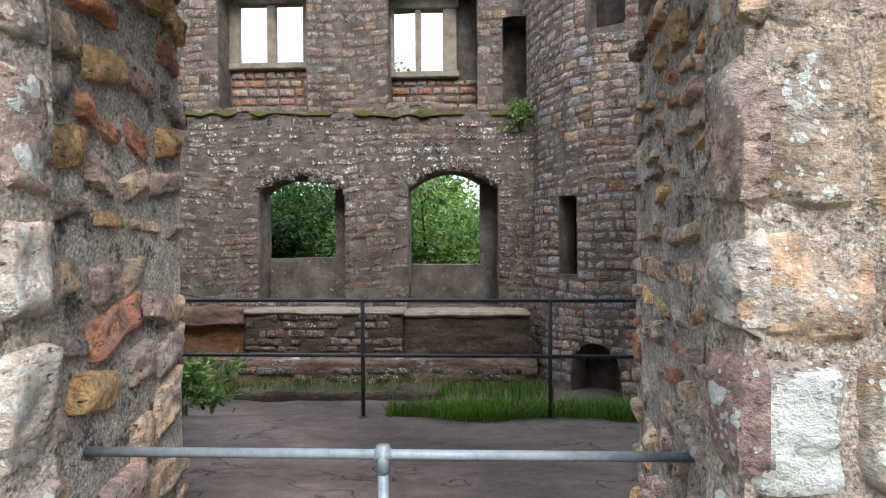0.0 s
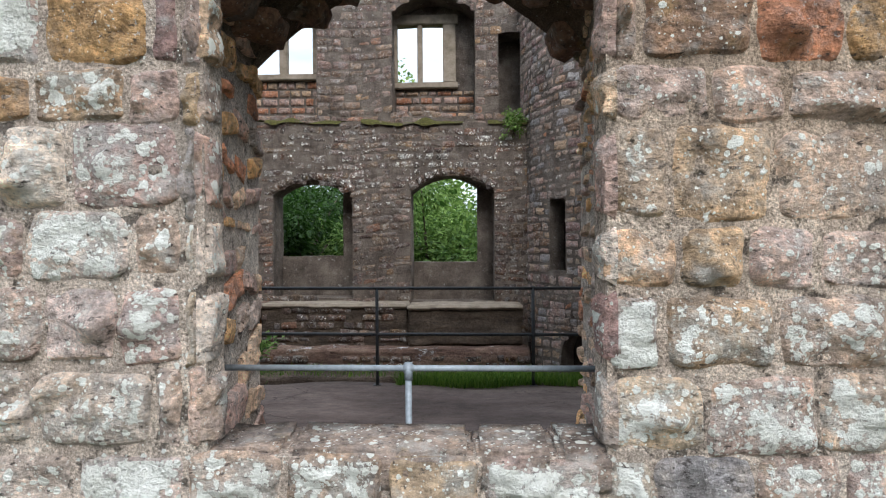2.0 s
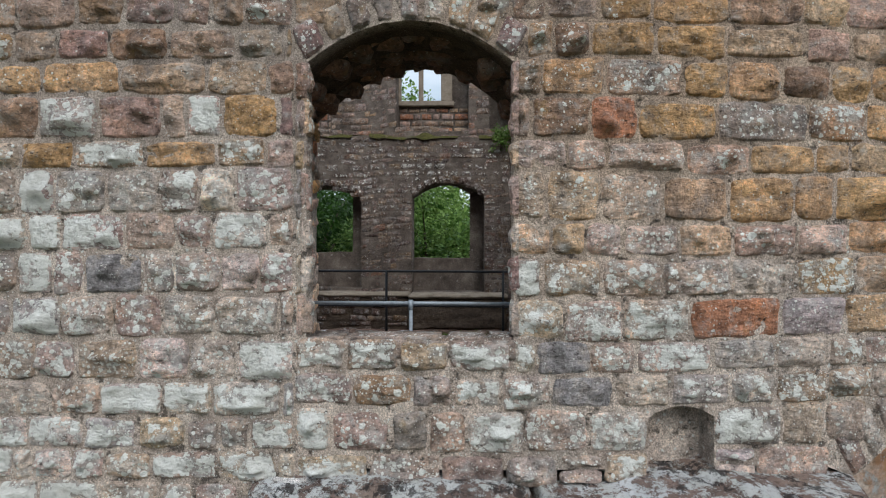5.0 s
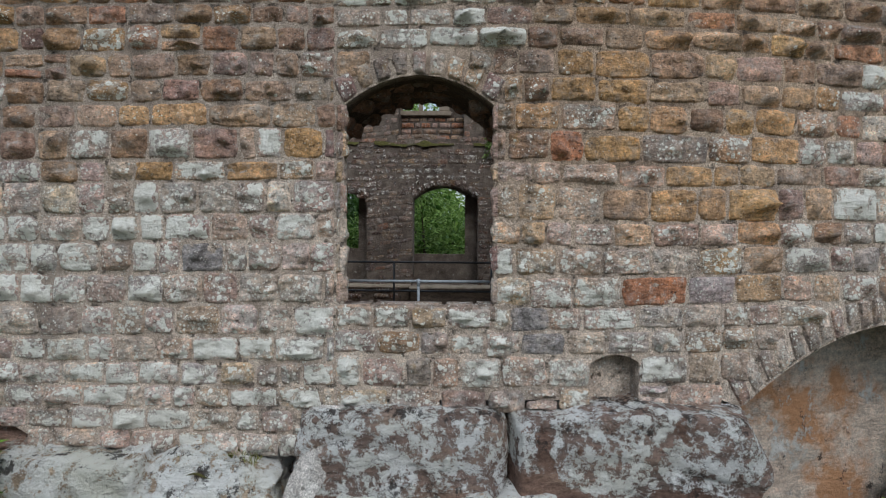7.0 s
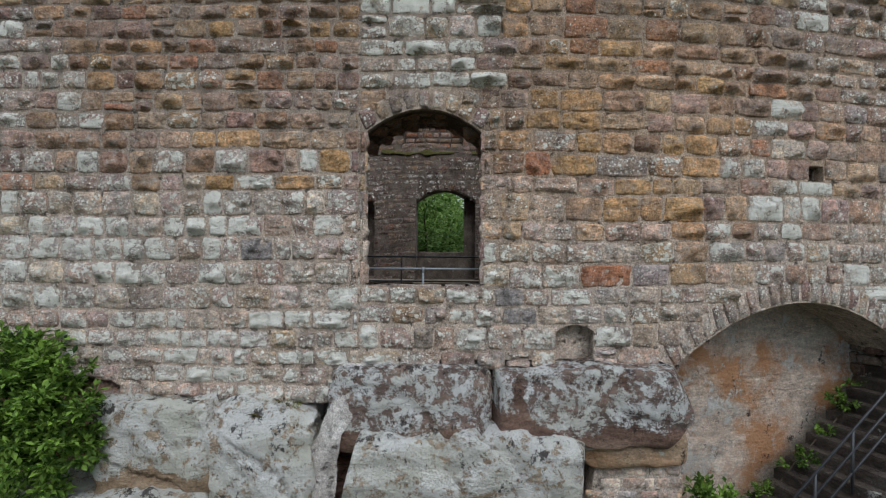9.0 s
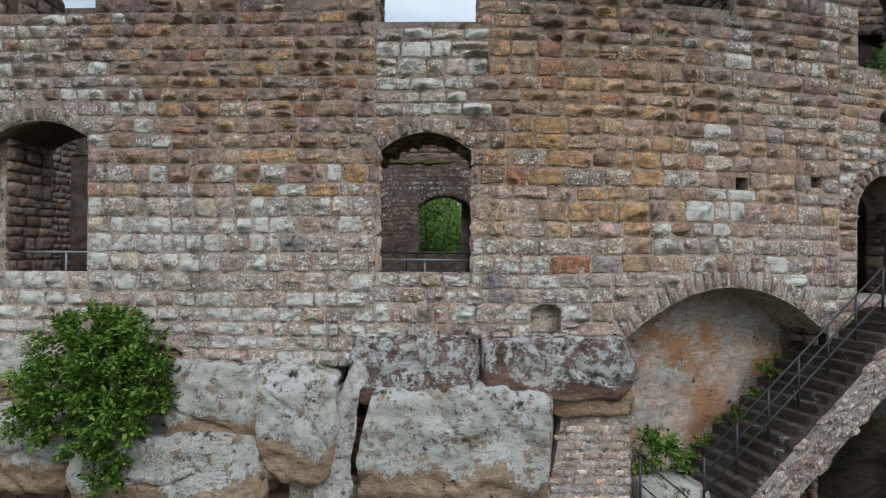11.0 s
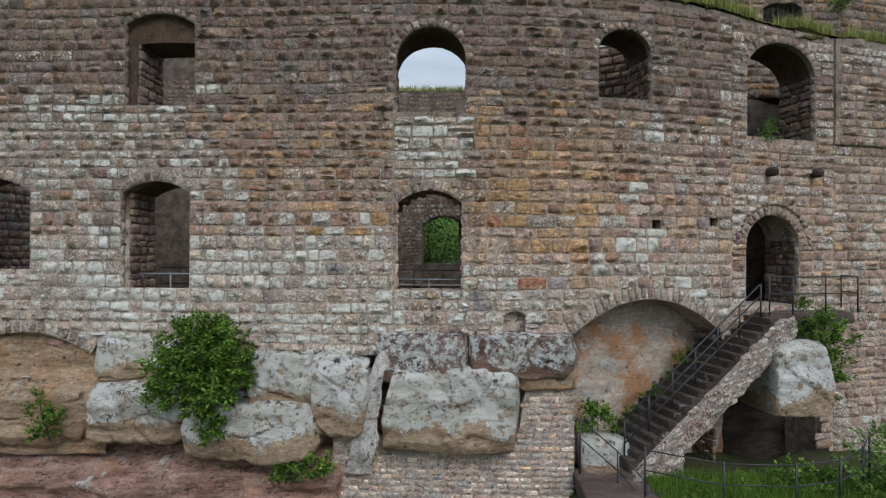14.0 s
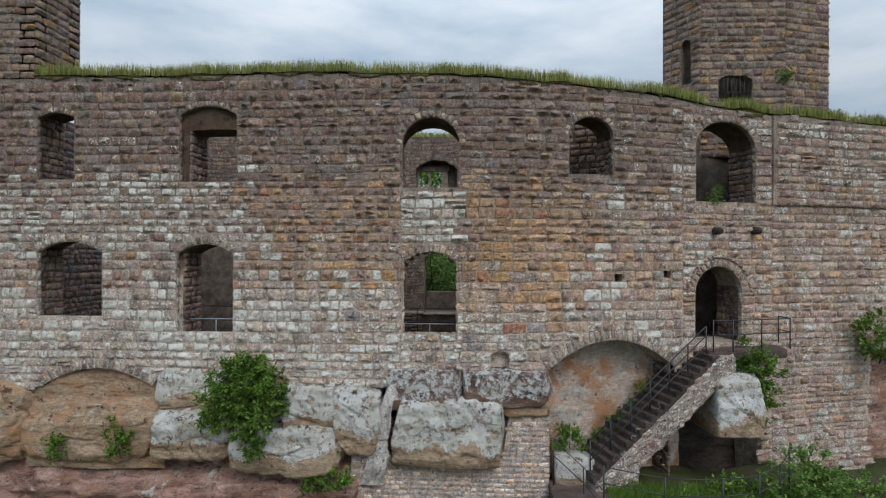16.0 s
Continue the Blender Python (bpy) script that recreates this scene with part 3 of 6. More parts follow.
def boulder(name, lo, hi, material, seed, label, category="rock", bulge=3.2, rough=0.15, n=34, group="boulders under the wall"):
    """A rounded, bedded block of rock that fills the box lo to hi."""
    lo, hi = Vector(lo), Vector(hi)
    c, half = (lo + hi) / 2, (hi - lo) / 2
    bm = bmesh.new()
    bmesh.ops.create_cube(bm, size=2)
    bmesh.ops.subdivide_edges(bm, edges=bm.edges[:], cuts=n, use_grid_fill=True)
    for v in bm.verts:
        p = v.co.copy()
        norm = (abs(p.x) ** bulge + abs(p.y) ** bulge + abs(p.z) ** bulge) ** (1 / bulge)
        p = p / max(norm, 1e-6)
        w = Vector((p.x * half.x, p.y * half.y, p.z * half.z))
        s = Vector((seed * 7.3, seed * 3.1, seed))
        k = noise.fractal(w * 0.85 + s, 1.0, 2.1, 5)
        bed = noise.noise(Vector((w.x * 0.25 + seed, w.y * 0.25, w.z * 3.6)))
        fine = noise.fractal(w * 4.2 + s, 1.0, 2.0, 3)
        out = Vector((p.x, p.y, p.z)).normalized()
        split = abs(noise.noise(Vector((w.x * 0.55 + seed * 2, w.y * 0.4, w.z * 0.9 + 0.25 * w.x))))
        k -= 0.9 * max(0.0, 0.03 - split) / 0.03
        k += 0.9 * (abs(noise.noise(w * 1.3 - s)) - 0.25) + 0.35 * abs(noise.noise(w * 3.1 + s))
        v.co = w + out * (k * rough + fine * rough * 0.32) + Vector((out.x, out.y, 0)) * bed * rough * 0.2
    r = random.Random(int(seed * 13))
    for _ in range(9):
        way = Vector((r.gauss(0, 1), -abs(r.gauss(0, 0.8)), r.gauss(0, 0.9))).normalized()
        reach = (abs(way.x) * half.x + abs(way.y) * half.y + abs(way.z) * half.z) * r.uniform(0.80, 0.95)
        for v in bm.verts:
            over = v.co.dot(way) - reach
            if over > 0:
                v.co -= way * over * 0.88
    bmesh.ops.recalc_face_normals(bm, faces=bm.faces[:])
    me = bpy.data.meshes.new(name)
    grown = []
    for q in bm.faces:
        m = q.calc_center_median()
        h = (m.z + half.z) / (2 * half.z) + 0.22 * noise.noise(Vector((m.x * 1.1 + seed, m.y, seed)))
        grown += [min(1.0, max(0.0, h))] * 3 + [min(1.0, max(-0.7, (h - 0.3) / 0.12))]
    bm.to_mesh(me)
    bm.free()
    me.attributes.new("tint", "FLOAT_COLOR", "FACE").data.foreach_set("color", np.array(grown, dtype=np.float32))
    me.materials.append(material)
    me.polygons.foreach_set("use_smooth", [True] * len(me.polygons))
    ob = new(name, me)
    ob.location = c
    return tagged(ob, label, category, group)


def leaf_cloud(rng, count, spot, size, droop=0.3, long=1.8):
    """Verts and faces of many folded leaves; spot(rng) gives a place and an outward way."""
    verts, faces = [], []
    for _ in range(count):
        p, out = spot(rng)
        way = (Vector(out) + Vector((rng.gauss(0, .55), rng.gauss(0, .55), rng.gauss(0, .45) - droop * rng.random()))).normalized()
        side = way.cross(Vector((rng.gauss(0, .4), rng.gauss(0, .4), 1))).normalized()
        up = side.cross(way)
        s = size * rng.uniform(0.6, 1.35)
        a = Vector(p)
        tip, mid = a + way * s * long, a + way * s * long * 0.5
        i = len(verts)
        verts += [a, mid + side * s * .5 + up * s * .14, tip - up * s * 0.12, mid - side * s * .5 + up * s * .14]
        faces += [(i, i + 1, i + 2), (i, i + 2, i + 3)]
    return verts, faces


def grass_blades(rng, count, root, tall, width=0.008, lean=0.35):
    """Verts and faces of bent, tapering blades; root(rng) gives a foot."""
    verts, faces = [], []
    for _ in range(count):
        p = Vector(root(rng))
        h = tall * rng.uniform(0.45, 1.25)
        a = rng.uniform(0, 2 * math.pi)
        w = Vector((math.cos(a), math.sin(a), 0)) * width * rng.uniform(.7, 1.4)
        b = rng.uniform(0, 2 * math.pi)
        bend = Vector((math.cos(b), math.sin(b), 0)) * h * lean * rng.random()
        i = len(verts)
        verts += [p - w, p + w, p + bend * .35 + w * .7 + Vector((0, 0, h * .6)), p + bend * .35 - w * .7 + Vector((0, 0, h * .6)), p + bend + Vector((0, 0, h))]
        faces += [(i, i + 1, i + 2, i + 3), (i + 3, i + 2, i + 4)]
    return verts, faces


def grass(name, rng, count, root, tall, material, label, width=0.008, lean=0.35):
    v, f = grass_blades(rng, count, root, tall, width, lean)
    return tagged(mesh_object(name, v, f, material, smooth=False), label, "grass", kind="stuff")

# ---- the front wall ----


def front_line(x):
    """Where the face of the front wall stands: straight, then bending away."""
    if x < 0:
        return 0.0
    return 0.0215 * x * x if x < 9.5 else 1.94 + 0.28 * (x - 9.5)


FRONT = Plan([(x * 0.5, front_line(x * 0.5)) for x in range(-40, 45)], by_x=True)
W_MAIN = Opening(-0.81, 0.82, 0.0, 2.18, 2.51)
W_LOW2 = Opening(-7.87, -6.09, 0.0, 2.42, 2.73)
W_LOW1 = Opening(-12.34, -10.25, 0.46, 2.47, 2.80)
W_UP1 = Opening(-12.35, -11.16, 4.74, 6.68, 6.84)
W_UP2 = Opening(-7.78, -5.98, 4.66, 6.72, 7.00)
W_UP3 = Opening(-0.85, 0.90, 4.46, 5.76, 6.60, "round")
W_UP4 = Opening(4.27, 5.69, 4.92, 6.10, 6.70, "round")
ARCH_UP = Opening(8.60, 10.90, 4.18, 5.95, 6.87, "round")
DOOR = Opening(8.58, 10.38, -0.50, 1.15, 2.04, "round")
ARCH_BIG = Opening(3.58, 7.79, -9.0, -1.15, -0.23)
ARCH_SMALL = Opening(-12.10, -8.65, -9.0, -1.66, -1.15)
NICHE = Opening(1.88, 2.41, -1.02, -0.60, -0.51)
HOLE_1 = Opening(5.74, 6.00, 1.55, 1.82, 1.83)
HOLE_2 = Opening(7.42, 7.68, 1.68, 1.90, 1.91)
THROUGH = [W_MAIN, W_LOW2, W_LOW1, W_UP1, W_UP2, W_UP3, W_UP4, ARCH_UP, DOOR, ARCH_BIG, ARCH_SMALL]
SHALLOW = [NICHE, HOLE_1, HOLE_2]


def front_top(u):
    base = np.interp(u, [-13, -8, -4.5, 0.7, 4.1, 7.9, 8.8, 11.6, 12.2, 16.3, 22], [7.98, 7.90, 7.98, 7.87, 7.65, 7.46, 7.35, 7.18, 7.22, 7.06, 6.8])
    return float(base) + 0.05 * noise.noise(Vector((u * 1.3, 4, 0)))


def front_bottom(u):
    base = np.interp(u, [-13, -12.1, -8.65, -8.5, -4.4, -4.2, -1.2, -0.9, 3.5, 3.6, 7.8, 7.9, 8.6, 11.2], [-1.9, -1.7, -1.7, -1.3, -1.3, -1.54, -1.52, -1.0, -1.0, -1.15, -1.15, -1.3, -1.0, -1.0])
    if 11.2 < u < 15.55:
        return -6.0
    return float(base)


front_wall = empty("wall_front", "ruined castle front wall of bossed, lichened sandstone ashlar", "wall", kind="structure")


def wall_tone(p):
    """Mortar: greyer and darker high up, paler low down, warmer beside the window; the window's head is brown stone
    with its shade painted in.
    """
    x, z = float(p[0]), float(p[2])
    # the soffit's shade is put into this dark brown
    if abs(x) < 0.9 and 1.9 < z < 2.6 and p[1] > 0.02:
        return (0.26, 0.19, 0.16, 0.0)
    n = noise.noise(Vector((x * 0.4, z * 0.5, 7)))
    high = min(1.0, max(0.0, (z - 2.9 + n) / 2.6))
    low = min(1.0, max(0.0, (1.9 - z + n) / 1.5))
    k = 0.93 - 0.38 * high + 0.30 * low
    if x > 8:
        k += 0.12
    warm = 0.10 * min(1.0, max(0.0, (x + 0.5) / 2)) * (1 - low) * (1 - high)
    left = min(1.0, max(0.0, (-4.4 - x) / 1.5)) * min(1.0, max(0.0, (5.4 - z) / 1.2))
    return (k * (1.05 + warm), k * 0.985, k * (0.93 - warm), max(0.03, 0.05 + 0.10 * low + 0.10 * left + 0.06 * n - 0.06 * high))


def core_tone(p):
    """The window's reveals are pale mortar, the broken arch above them brown stone with its shade mixed into the tone.
    """
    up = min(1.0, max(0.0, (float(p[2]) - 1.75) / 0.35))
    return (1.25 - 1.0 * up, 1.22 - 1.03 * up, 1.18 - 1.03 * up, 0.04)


v, f = wall_slab(FRONT, -20, 21, front_bottom, front_top, THROUGH + SHALLOW, 0.0, 0.17, 0.3, dz=0.35)
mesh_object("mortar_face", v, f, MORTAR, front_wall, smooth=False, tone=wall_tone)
v, f = wall_slab(FRONT, 11.53, 21, lambda u: 4.12, lambda u: front_top(u) - 0.02, [], -0.07, 0.02, 0.3, rough=0.01, dz=0.35)
mesh_object("end_face", v, f, MORTAR, front_wall, smooth=False, tone=wall_tone)
inner = [Opening(-1.09, 1.07, -0.72, 1.97, 2.54), Opening(-7.55, -5.9, 4.5, 6.28, 6.32), Opening(-7.75, -5.95, -0.5, 2.4, 2.7)] + [o.wider(0.14, -0.3, 0.1) for o in (W_LOW1, W_UP1)]
inner += [W_UP3.wider(0.12, 0, -0.06), W_UP4.wider(0.10, 0, 0.05), ARCH_UP.wider(0.05, 0, 0.0), DOOR.wider(0.08, 0, 0.1), ARCH_BIG, ARCH_SMALL]
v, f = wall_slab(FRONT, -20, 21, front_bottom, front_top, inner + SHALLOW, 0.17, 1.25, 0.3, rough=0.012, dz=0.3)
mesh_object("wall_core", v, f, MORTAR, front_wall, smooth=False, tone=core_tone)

GREY, PINK, TAN, OCHRE, MAUVE, BLUE, RUST, PALE, BROWN = (
    (0.30, 0.265, 0.235), (0.36, 0.285, 0.255), (0.41, 0.33, 0.24), (0.43, 0.295, 0.15), (0.25, 0.18, 0.17),
    (0.28, 0.29, 0.30), (0.37, 0.19, 0.115), (0.50, 0.47, 0.42), (0.25, 0.18, 0.13))


def pick(rng, table):
    total = sum(w for _, w in table)
    r = rng.uniform(0, total)
    for c, w in table:
        r -= w
        if r <= 0:
            return c
    return table[-1][0]


def blotch(u, z, scale, seed):
    return noise.noise(Vector((u * scale + seed, z * scale * 1.3, seed)))


def front_colour(u, z, rng):
    """Stone colour and lichen share for each part of the front."""
    n = blotch(u, z, 0.33, 3.0)
    u0, z00 = u, z
    u, z = u + rng.gauss(0, 0.3), z + rng.gauss(0, 0.28)
    table = [(GREY, 3), (PINK, 3), (TAN, 2.5), (OCHRE, 1.2), (MAUVE, 1.4), (BLUE, 0.8), (RUST, 0.35), (BROWN, 1.6)]
    lich = 0.18 + 0.12 * n
    if z > 4.7 + 0.5 * n:
        table = [(GREY, 3), (PINK, 1.2), (MAUVE, 3.2), (BROWN, 3), (BLUE, 1), (TAN, 0.7)]
        lich = 0.07
    elif 0.9 < u < 5.0 and z > 0.9 + 0.4 * n:
        table = [(OCHRE, 4.5), (TAN, 3.2), (BROWN, 2.4), (RUST, 1.3), (PINK, 1.2), (GREY, 0.9), (MAUVE, 0.6)]
        lich = 0.07
    elif -5.2 < u < -0.9 and z > 1.45 + 0.4 * n:
        table = [(OCHRE, 2.2), (TAN, 2.4), (BROWN, 3), (RUST, 0.9), (PINK, 1.6), (GREY, 2), (MAUVE, 1.2)]
        lich = 0.10
    elif u <= -0.6 and z < 1.5 + 0.5 * n:
        table = [(PALE, 4), (PINK, 3), (GREY, 2.4), (TAN, 1), (BLUE, 1), (OCHRE, 0.2)]
        lich = 0.47 + 0.2 * n
    elif u > -0.9 and z < 0.7:
        table = [(GREY, 3), (PINK, 3), (TAN, 2.2), (OCHRE, 0.9), (BLUE, 1.6), (PALE, 1), (BROWN, 0.8)]
        lich = 0.34 + 0.14 * n
    if u < -4.8 + 1.5 * n and 2.3 < z < 4.9 + 1.2 * n and rng.random() < 0.8:
        table, lich = [(PALE, 3), (GREY, 3), (PINK, 2), (MAUVE, 0.7)], 0.52 + 0.25 * n
    if -0.95 < u0 < 0.95 and 2.75 < z00 < 4.46:
        table, lich = [(PALE, 3), (GREY, 2), (TAN, 1)], 0.50
    if abs(u - 5.2 - 0.25 * math.sin(z * 2)) < 0.55 and 0.7 < z < 4.6 and rng.random() < 0.8:
        table, lich = [(PALE, 3), (GREY, 2), (PINK, 1)], 0.60
    if u > 8.0:
        table = [(PINK, 3.4), (GREY, 3), (TAN, 1.6), (MAUVE, 1.4), (BROWN, 1.4), (OCHRE, 0.6)]
        lich = 0.28 + 0.12 * n
    c = pick(rng, table)
    total = sum(w for _, w in table)
    mean = [sum(q[i] * w for q, w in table) / total for i in range(3)]
    c = [0.62 * a + 0.38 * b for a, b in zip(c, mean)]
    k = rng.uniform(0.82, 1.14)
    if z > 4.7 + 0.5 * n and u < 8:
        k *= 0.8
    elif u0 <= -0.6 and z00 < 2.3:
        k *= 1.22
    elif 0.7 < u0 < 2.6 and z00 < 1.5:
        k *= 1.22
        c = [0.74 * a + 0.26 * b for a, b in zip(c, PALE)]
    elif u0 > 2.6 and z00 < 3.4:
        k *= 1.28
    r = rng.random()
    if r < 0.12:
        lich += 0.12
    elif r > 0.6:
        lich *= 0.5
    lich = min(lich, 0.62)
    if 0.8 < u0 < 2.2 and 0 < z00 < 2.6:
        lich += 0.12
    if abs(u0) < 3 and z00 < 2.6:
        lich *= 1.12
    return (c[0] * k, c[1] * k * rng.uniform(0.96, 1.03), c[2] * k * rng.uniform(0.93, 1.05), max(0.0, lich))


# upright joints of the courses beside the window: height of the lower bed, places of the joints
JOINTS_LEFT = {
    2.22: (-2.81, -2.39, -1.91, -1.36, -0.98),
    1.94: (-2.93, -2.3, -1.6, -1.11),
    1.59: (-2.96, -2.48, -1.96, -1.77, -1.47, -1.03),
    1.35: (-3.12, -2.68, -2.1, -1.52, -1.13),
    0.99: (-2.84, -2.41, -1.99, -1.66, -1.37, -0.95),
    0.69: (-3.06, -2.78, -2.27, -1.85, -1.56, -1.12),
    0.35: (-2.85, -2.6, -2.12, -1.86, -1.49, -1.17),
    0.01: (-2.79, -2.36, -1.96, -1.53, -1.03),
    -0.33: (-3.0, -2.66, -2.16, -1.74, -1.37, -0.89),
    -0.6: (-2.88, -2.47, -1.96, -1.56, -1.01),
    -0.86: (-3.06, -2.61, -2.17, -1.77, -1.5, -1.26, -0.93),
    -1.11: (-3.02, -2.7, -2.44, -2.05, -1.51, -1.04),
}
JOINTS_RIGHT = {
    2.21: (1.13, 1.42, 1.93, 2.5, 3.16),
    1.9: (1.04, 1.53, 2.15, 2.52, 2.96, 3.38),
    1.58: (0.96, 1.42, 1.79, 2.43, 3.18),
    1.33: (1.24, 1.55, 2.17, 2.7, 3.25),
    0.94: (1.07, 1.49, 1.99, 2.52, 3.07, 3.42),
    0.67: (1.11, 1.38, 1.68, 2.12, 2.56, 3.09),
    0.35: (1.04, 1.51, 1.99, 2.54, 3.09),
    0.02: (1.22, 1.68, 2.21, 2.96, 3.51),
    -0.24: (1.0, 1.42, 1.77, 2.39, 2.92, 3.36),
    -0.51: (1.11, 1.6, 2.06, 2.54, 2.92),
    -0.86: (-0.61, -0.14, 0.16, 0.45, 0.91, 1.4, 1.84),
}
# stones of marked colour round the window: u, z, colour, lichen
MARKED = [
    (1.57, 1.72, RUST, 0),
    (2.08, 1.72, OCHRE, 0),
    (2.6, 1.72, GREY, 0.2),
    (-0.95, 1.75, MAUVE, 0),
    (-0.9, 1.45, MAUVE, 0),
    (-0.9, 1.15, MAUVE, 0.03),
    (-1.3, 1.75, OCHRE, 0.05),
    (-2.95, 1.48, OCHRE, 0.05),
    (-1.3, 1.45, TAN, 0.3),
    (3.1, 2.05, BROWN, 0.03),
    (2.39, 2.07, OCHRE, 0.05),
    (1.75, 2.36, OCHRE, 0.05),
    (2.2, 2.36, OCHRE, 0.03),
    (2.59, 0.2, RUST, 0.12),
    (-2.35, 0.51, BLUE, 0.1),
    (-1.25, 0.18, PALE, 0.5),
    (-1.73, 0.18, PALE, 0.42),
    (-2.15, 0.2, PINK, 0.36),
    (0.56, -0.37, PALE, 0.55),
    (0.72, -0.7, PALE, 0.5),
    (1.62, -0.7, PALE, 0.5),
    (1.2, 0.53, TAN, 0.3),
    (-1.33, -0.48, PALE, 0.46),
    (1.15, -0.1, BLUE, 0.1),
    (1.35, -0.37, BLUE, 0.06),
]

ring = {id(o): w for o, w in ((W_MAIN, 0.27), (W_LOW2, 0.26), (W_LOW1, 0.26), (W_UP2, 0.18), (W_UP1, 0.18), (W_UP3, 0.22), (W_UP4, 0.2), (ARCH_UP, 0.24), (DOOR, 0.26), (ARCH_BIG, 0.36), (ARCH_SMALL, 0.3))}
rng = random.Random(11)
far_front, near_front = Pile(), []
BEDS_LEFT = courses(-6.2, 8.2, rng, 0.27, 0.06, fixed=(-1.36, -1.11, -0.86, -0.60, -0.33, 0.01, 0.35, 0.69, 0.99, 1.35, 1.59, 1.94, 2.22, 2.48))
BEDS_RIGHT = courses(-6.2, 8.2, rng, 0.27, 0.06, fixed=(-1.38, -1.12, -0.86, -0.51, -0.24, 0.02, 0.35, 0.67, 0.94, 1.33, 1.58, 1.90, 2.21, 2.49))
BEDS_ENTRY = courses(-6.2, 8.2, rng, 0.25, 0.06)
BEDS_END = courses(-6.2, 8.2, rng, 0.25, 0.06)
rows = []
for beds, p, q in ((BEDS_LEFT, -20, -0.9), (BEDS_RIGHT, -0.9, 8.1), (BEDS_ENTRY, 8.1, 11.5), (BEDS_END, 11.5, 21)):
    start = p
    for z0, z1 in zip(beds, beds[1:]):
        p = start
        if p == 8.1:
            q = 11.52
        elif p == 11.5:
            p = 11.53 + (rng.uniform(0.0, 0.25) if z0 > 4.0 else -0.01)
        for a, b in free_spans(p, q, z0, z1, THROUGH + SHALLOW, ring):
            known = [q for q in (JOINTS_LEFT if p == -20 else JOINTS_RIGHT if p < 0 else {}).get(z0, ()) if a + 0.06 < q < b - 0.06]
            cuts = cut_lengths(a, b, rng, 0.26, 0.52 if p == -20 else 0.68)
            if known:
                cuts = (cut_lengths(a, known[0], rng, 0.3, 0.52) if p == -20 or known[0] - a > 0.8 else [(a, known[0])]) + list(zip(known, known[1:]))
                cuts += [(known[-1], b)] if p == -20 else cut_lengths(known[-1], b, rng, 0.3, 0.62)
            for ua, ub in cuts:
                if not known and rng.random() < 0.07 and z1 - z0 > 0.24:
                    zm = z0 + (z1 - z0) * rng.uniform(0.4, 0.6)
                    rows += [(ua, ub, z0, zm), (ua, ub, zm, z1)]
                else:
                    rows.append((ua, ub, z0, z1))
for ua, ub, z0, z1 in rows:
    if ub == W_MAIN.u0 or ua == W_MAIN.u1:
        worn = rng.uniform(-0.03, 0.025)
        ua, ub = (ua, ub + worn) if ub == W_MAIN.u0 else (ua + worn, ub)
    mu, mz = (ua + ub) / 2, (z0 + z1) / 2
    if z1 > front_top(mu) + 0.03 or z0 < front_bottom(mu) - 0.12:
        continue
    j = 0.05 * blotch(mu, mz, 0.35, 8.0)
    g = rng.uniform(0.004, 0.015)
    quad4 = [(ua + g, z0 + g + j + rng.uniform(-.02, .02)), (ub - g, z0 + g + j + rng.uniform(-.012, .012)),
             (ub - g, z1 - g + j + rng.uniform(-.012, .012)), (ua + g, z1 - g + j + rng.uniform(-.02, .02))]
    tint = front_colour(mu, mz, rng)
    for su, sz, c, li in MARKED:
        if ua < su < ub and z0 < sz < z1:
            tint = (*c, li)
    rise = rng.uniform(0.006, 0.022)
    boss = rng.uniform(0.025, 0.075) if rng.random() < 0.75 else 0.0
    near = -2.7 < mu < 2.9 and -1.3 < mz < 2.9
    if near:
        near_front.append((*stone_grid(FRONT, quad4, rise, 18, 14, rng.uniform(0, 90), 0.0, 0.006, 0.5, 0.02, boss), tint))
    else:
        big = abs(mu) < 7
        proud = 0.07 if ua >= 11.53 and z0 > 4.0 else 0.0
        far_front.add(*stone_grid(FRONT, quad4, rise, 8 if big else 6, 8 if big else 6, rng.uniform(0, 90), proud, 0.006, 0.5, 0.02, boss * 1.7), tint)


def ring_colour(u, z, rng):
    c = pick(rng, [(GREY, 3), (PINK, 2), (PALE, 1.5), (TAN, 1), (MAUVE, 1)])
    k = rng.uniform(0.85, 1.15)
    return (c[0] * k, c[1] * k, c[2] * k, 0.22 if z < 4 else 0.06)


near_front += arch_ring(FRONT, W_MAIN, 0.27, 9, None, ring_colour, rng, 0.02, 0.006, 5, 6)
for o, w, n in ((W_LOW2, 0.26, 9), (W_LOW1, 0.26, 9), (W_UP2, 0.18, 9), (W_UP1, 0.18, 7), (W_UP3, 0.22, 15), (W_UP4, 0.2, 13), (ARCH_UP, 0.24, 17), (DOOR, 0.26, 15), (ARCH_BIG, 0.36, 25), (ARCH_SMALL, 0.3, 17)):
    arch_ring(FRONT, o, w, n, far_front, ring_colour, rng, 0.018, 0.02 if o in (W_UP3, DOOR) else 0.004)
arch_ring(FRONT, Opening(DOOR.u0 - 0.26, DOOR.u1 + 0.26, DOOR.z0, DOOR.spring, DOOR.top + 0.26, "round"), 0.13, 21, far_front, ring_colour, rng, 0.03, 0.05)
far_front.finish("stonework", STONE, front_wall)

# the backs of the shallow niche and holes; DARK paints the holes' shade
for o, deep in ((NICHE, 0.22), (HOLE_1, 0.28), (HOLE_2, 0.2)):
    v, f = wall_slab(FRONT, o.u0 - 0.02, o.u1 + 0.02, lambda u, o=o: o.z0 - 0.02, lambda u, o=o: o.top + 0.02, [], deep, deep + 0.04, 0.1, rough=0.02)
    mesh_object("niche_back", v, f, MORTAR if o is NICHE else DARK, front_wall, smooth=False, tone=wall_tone)

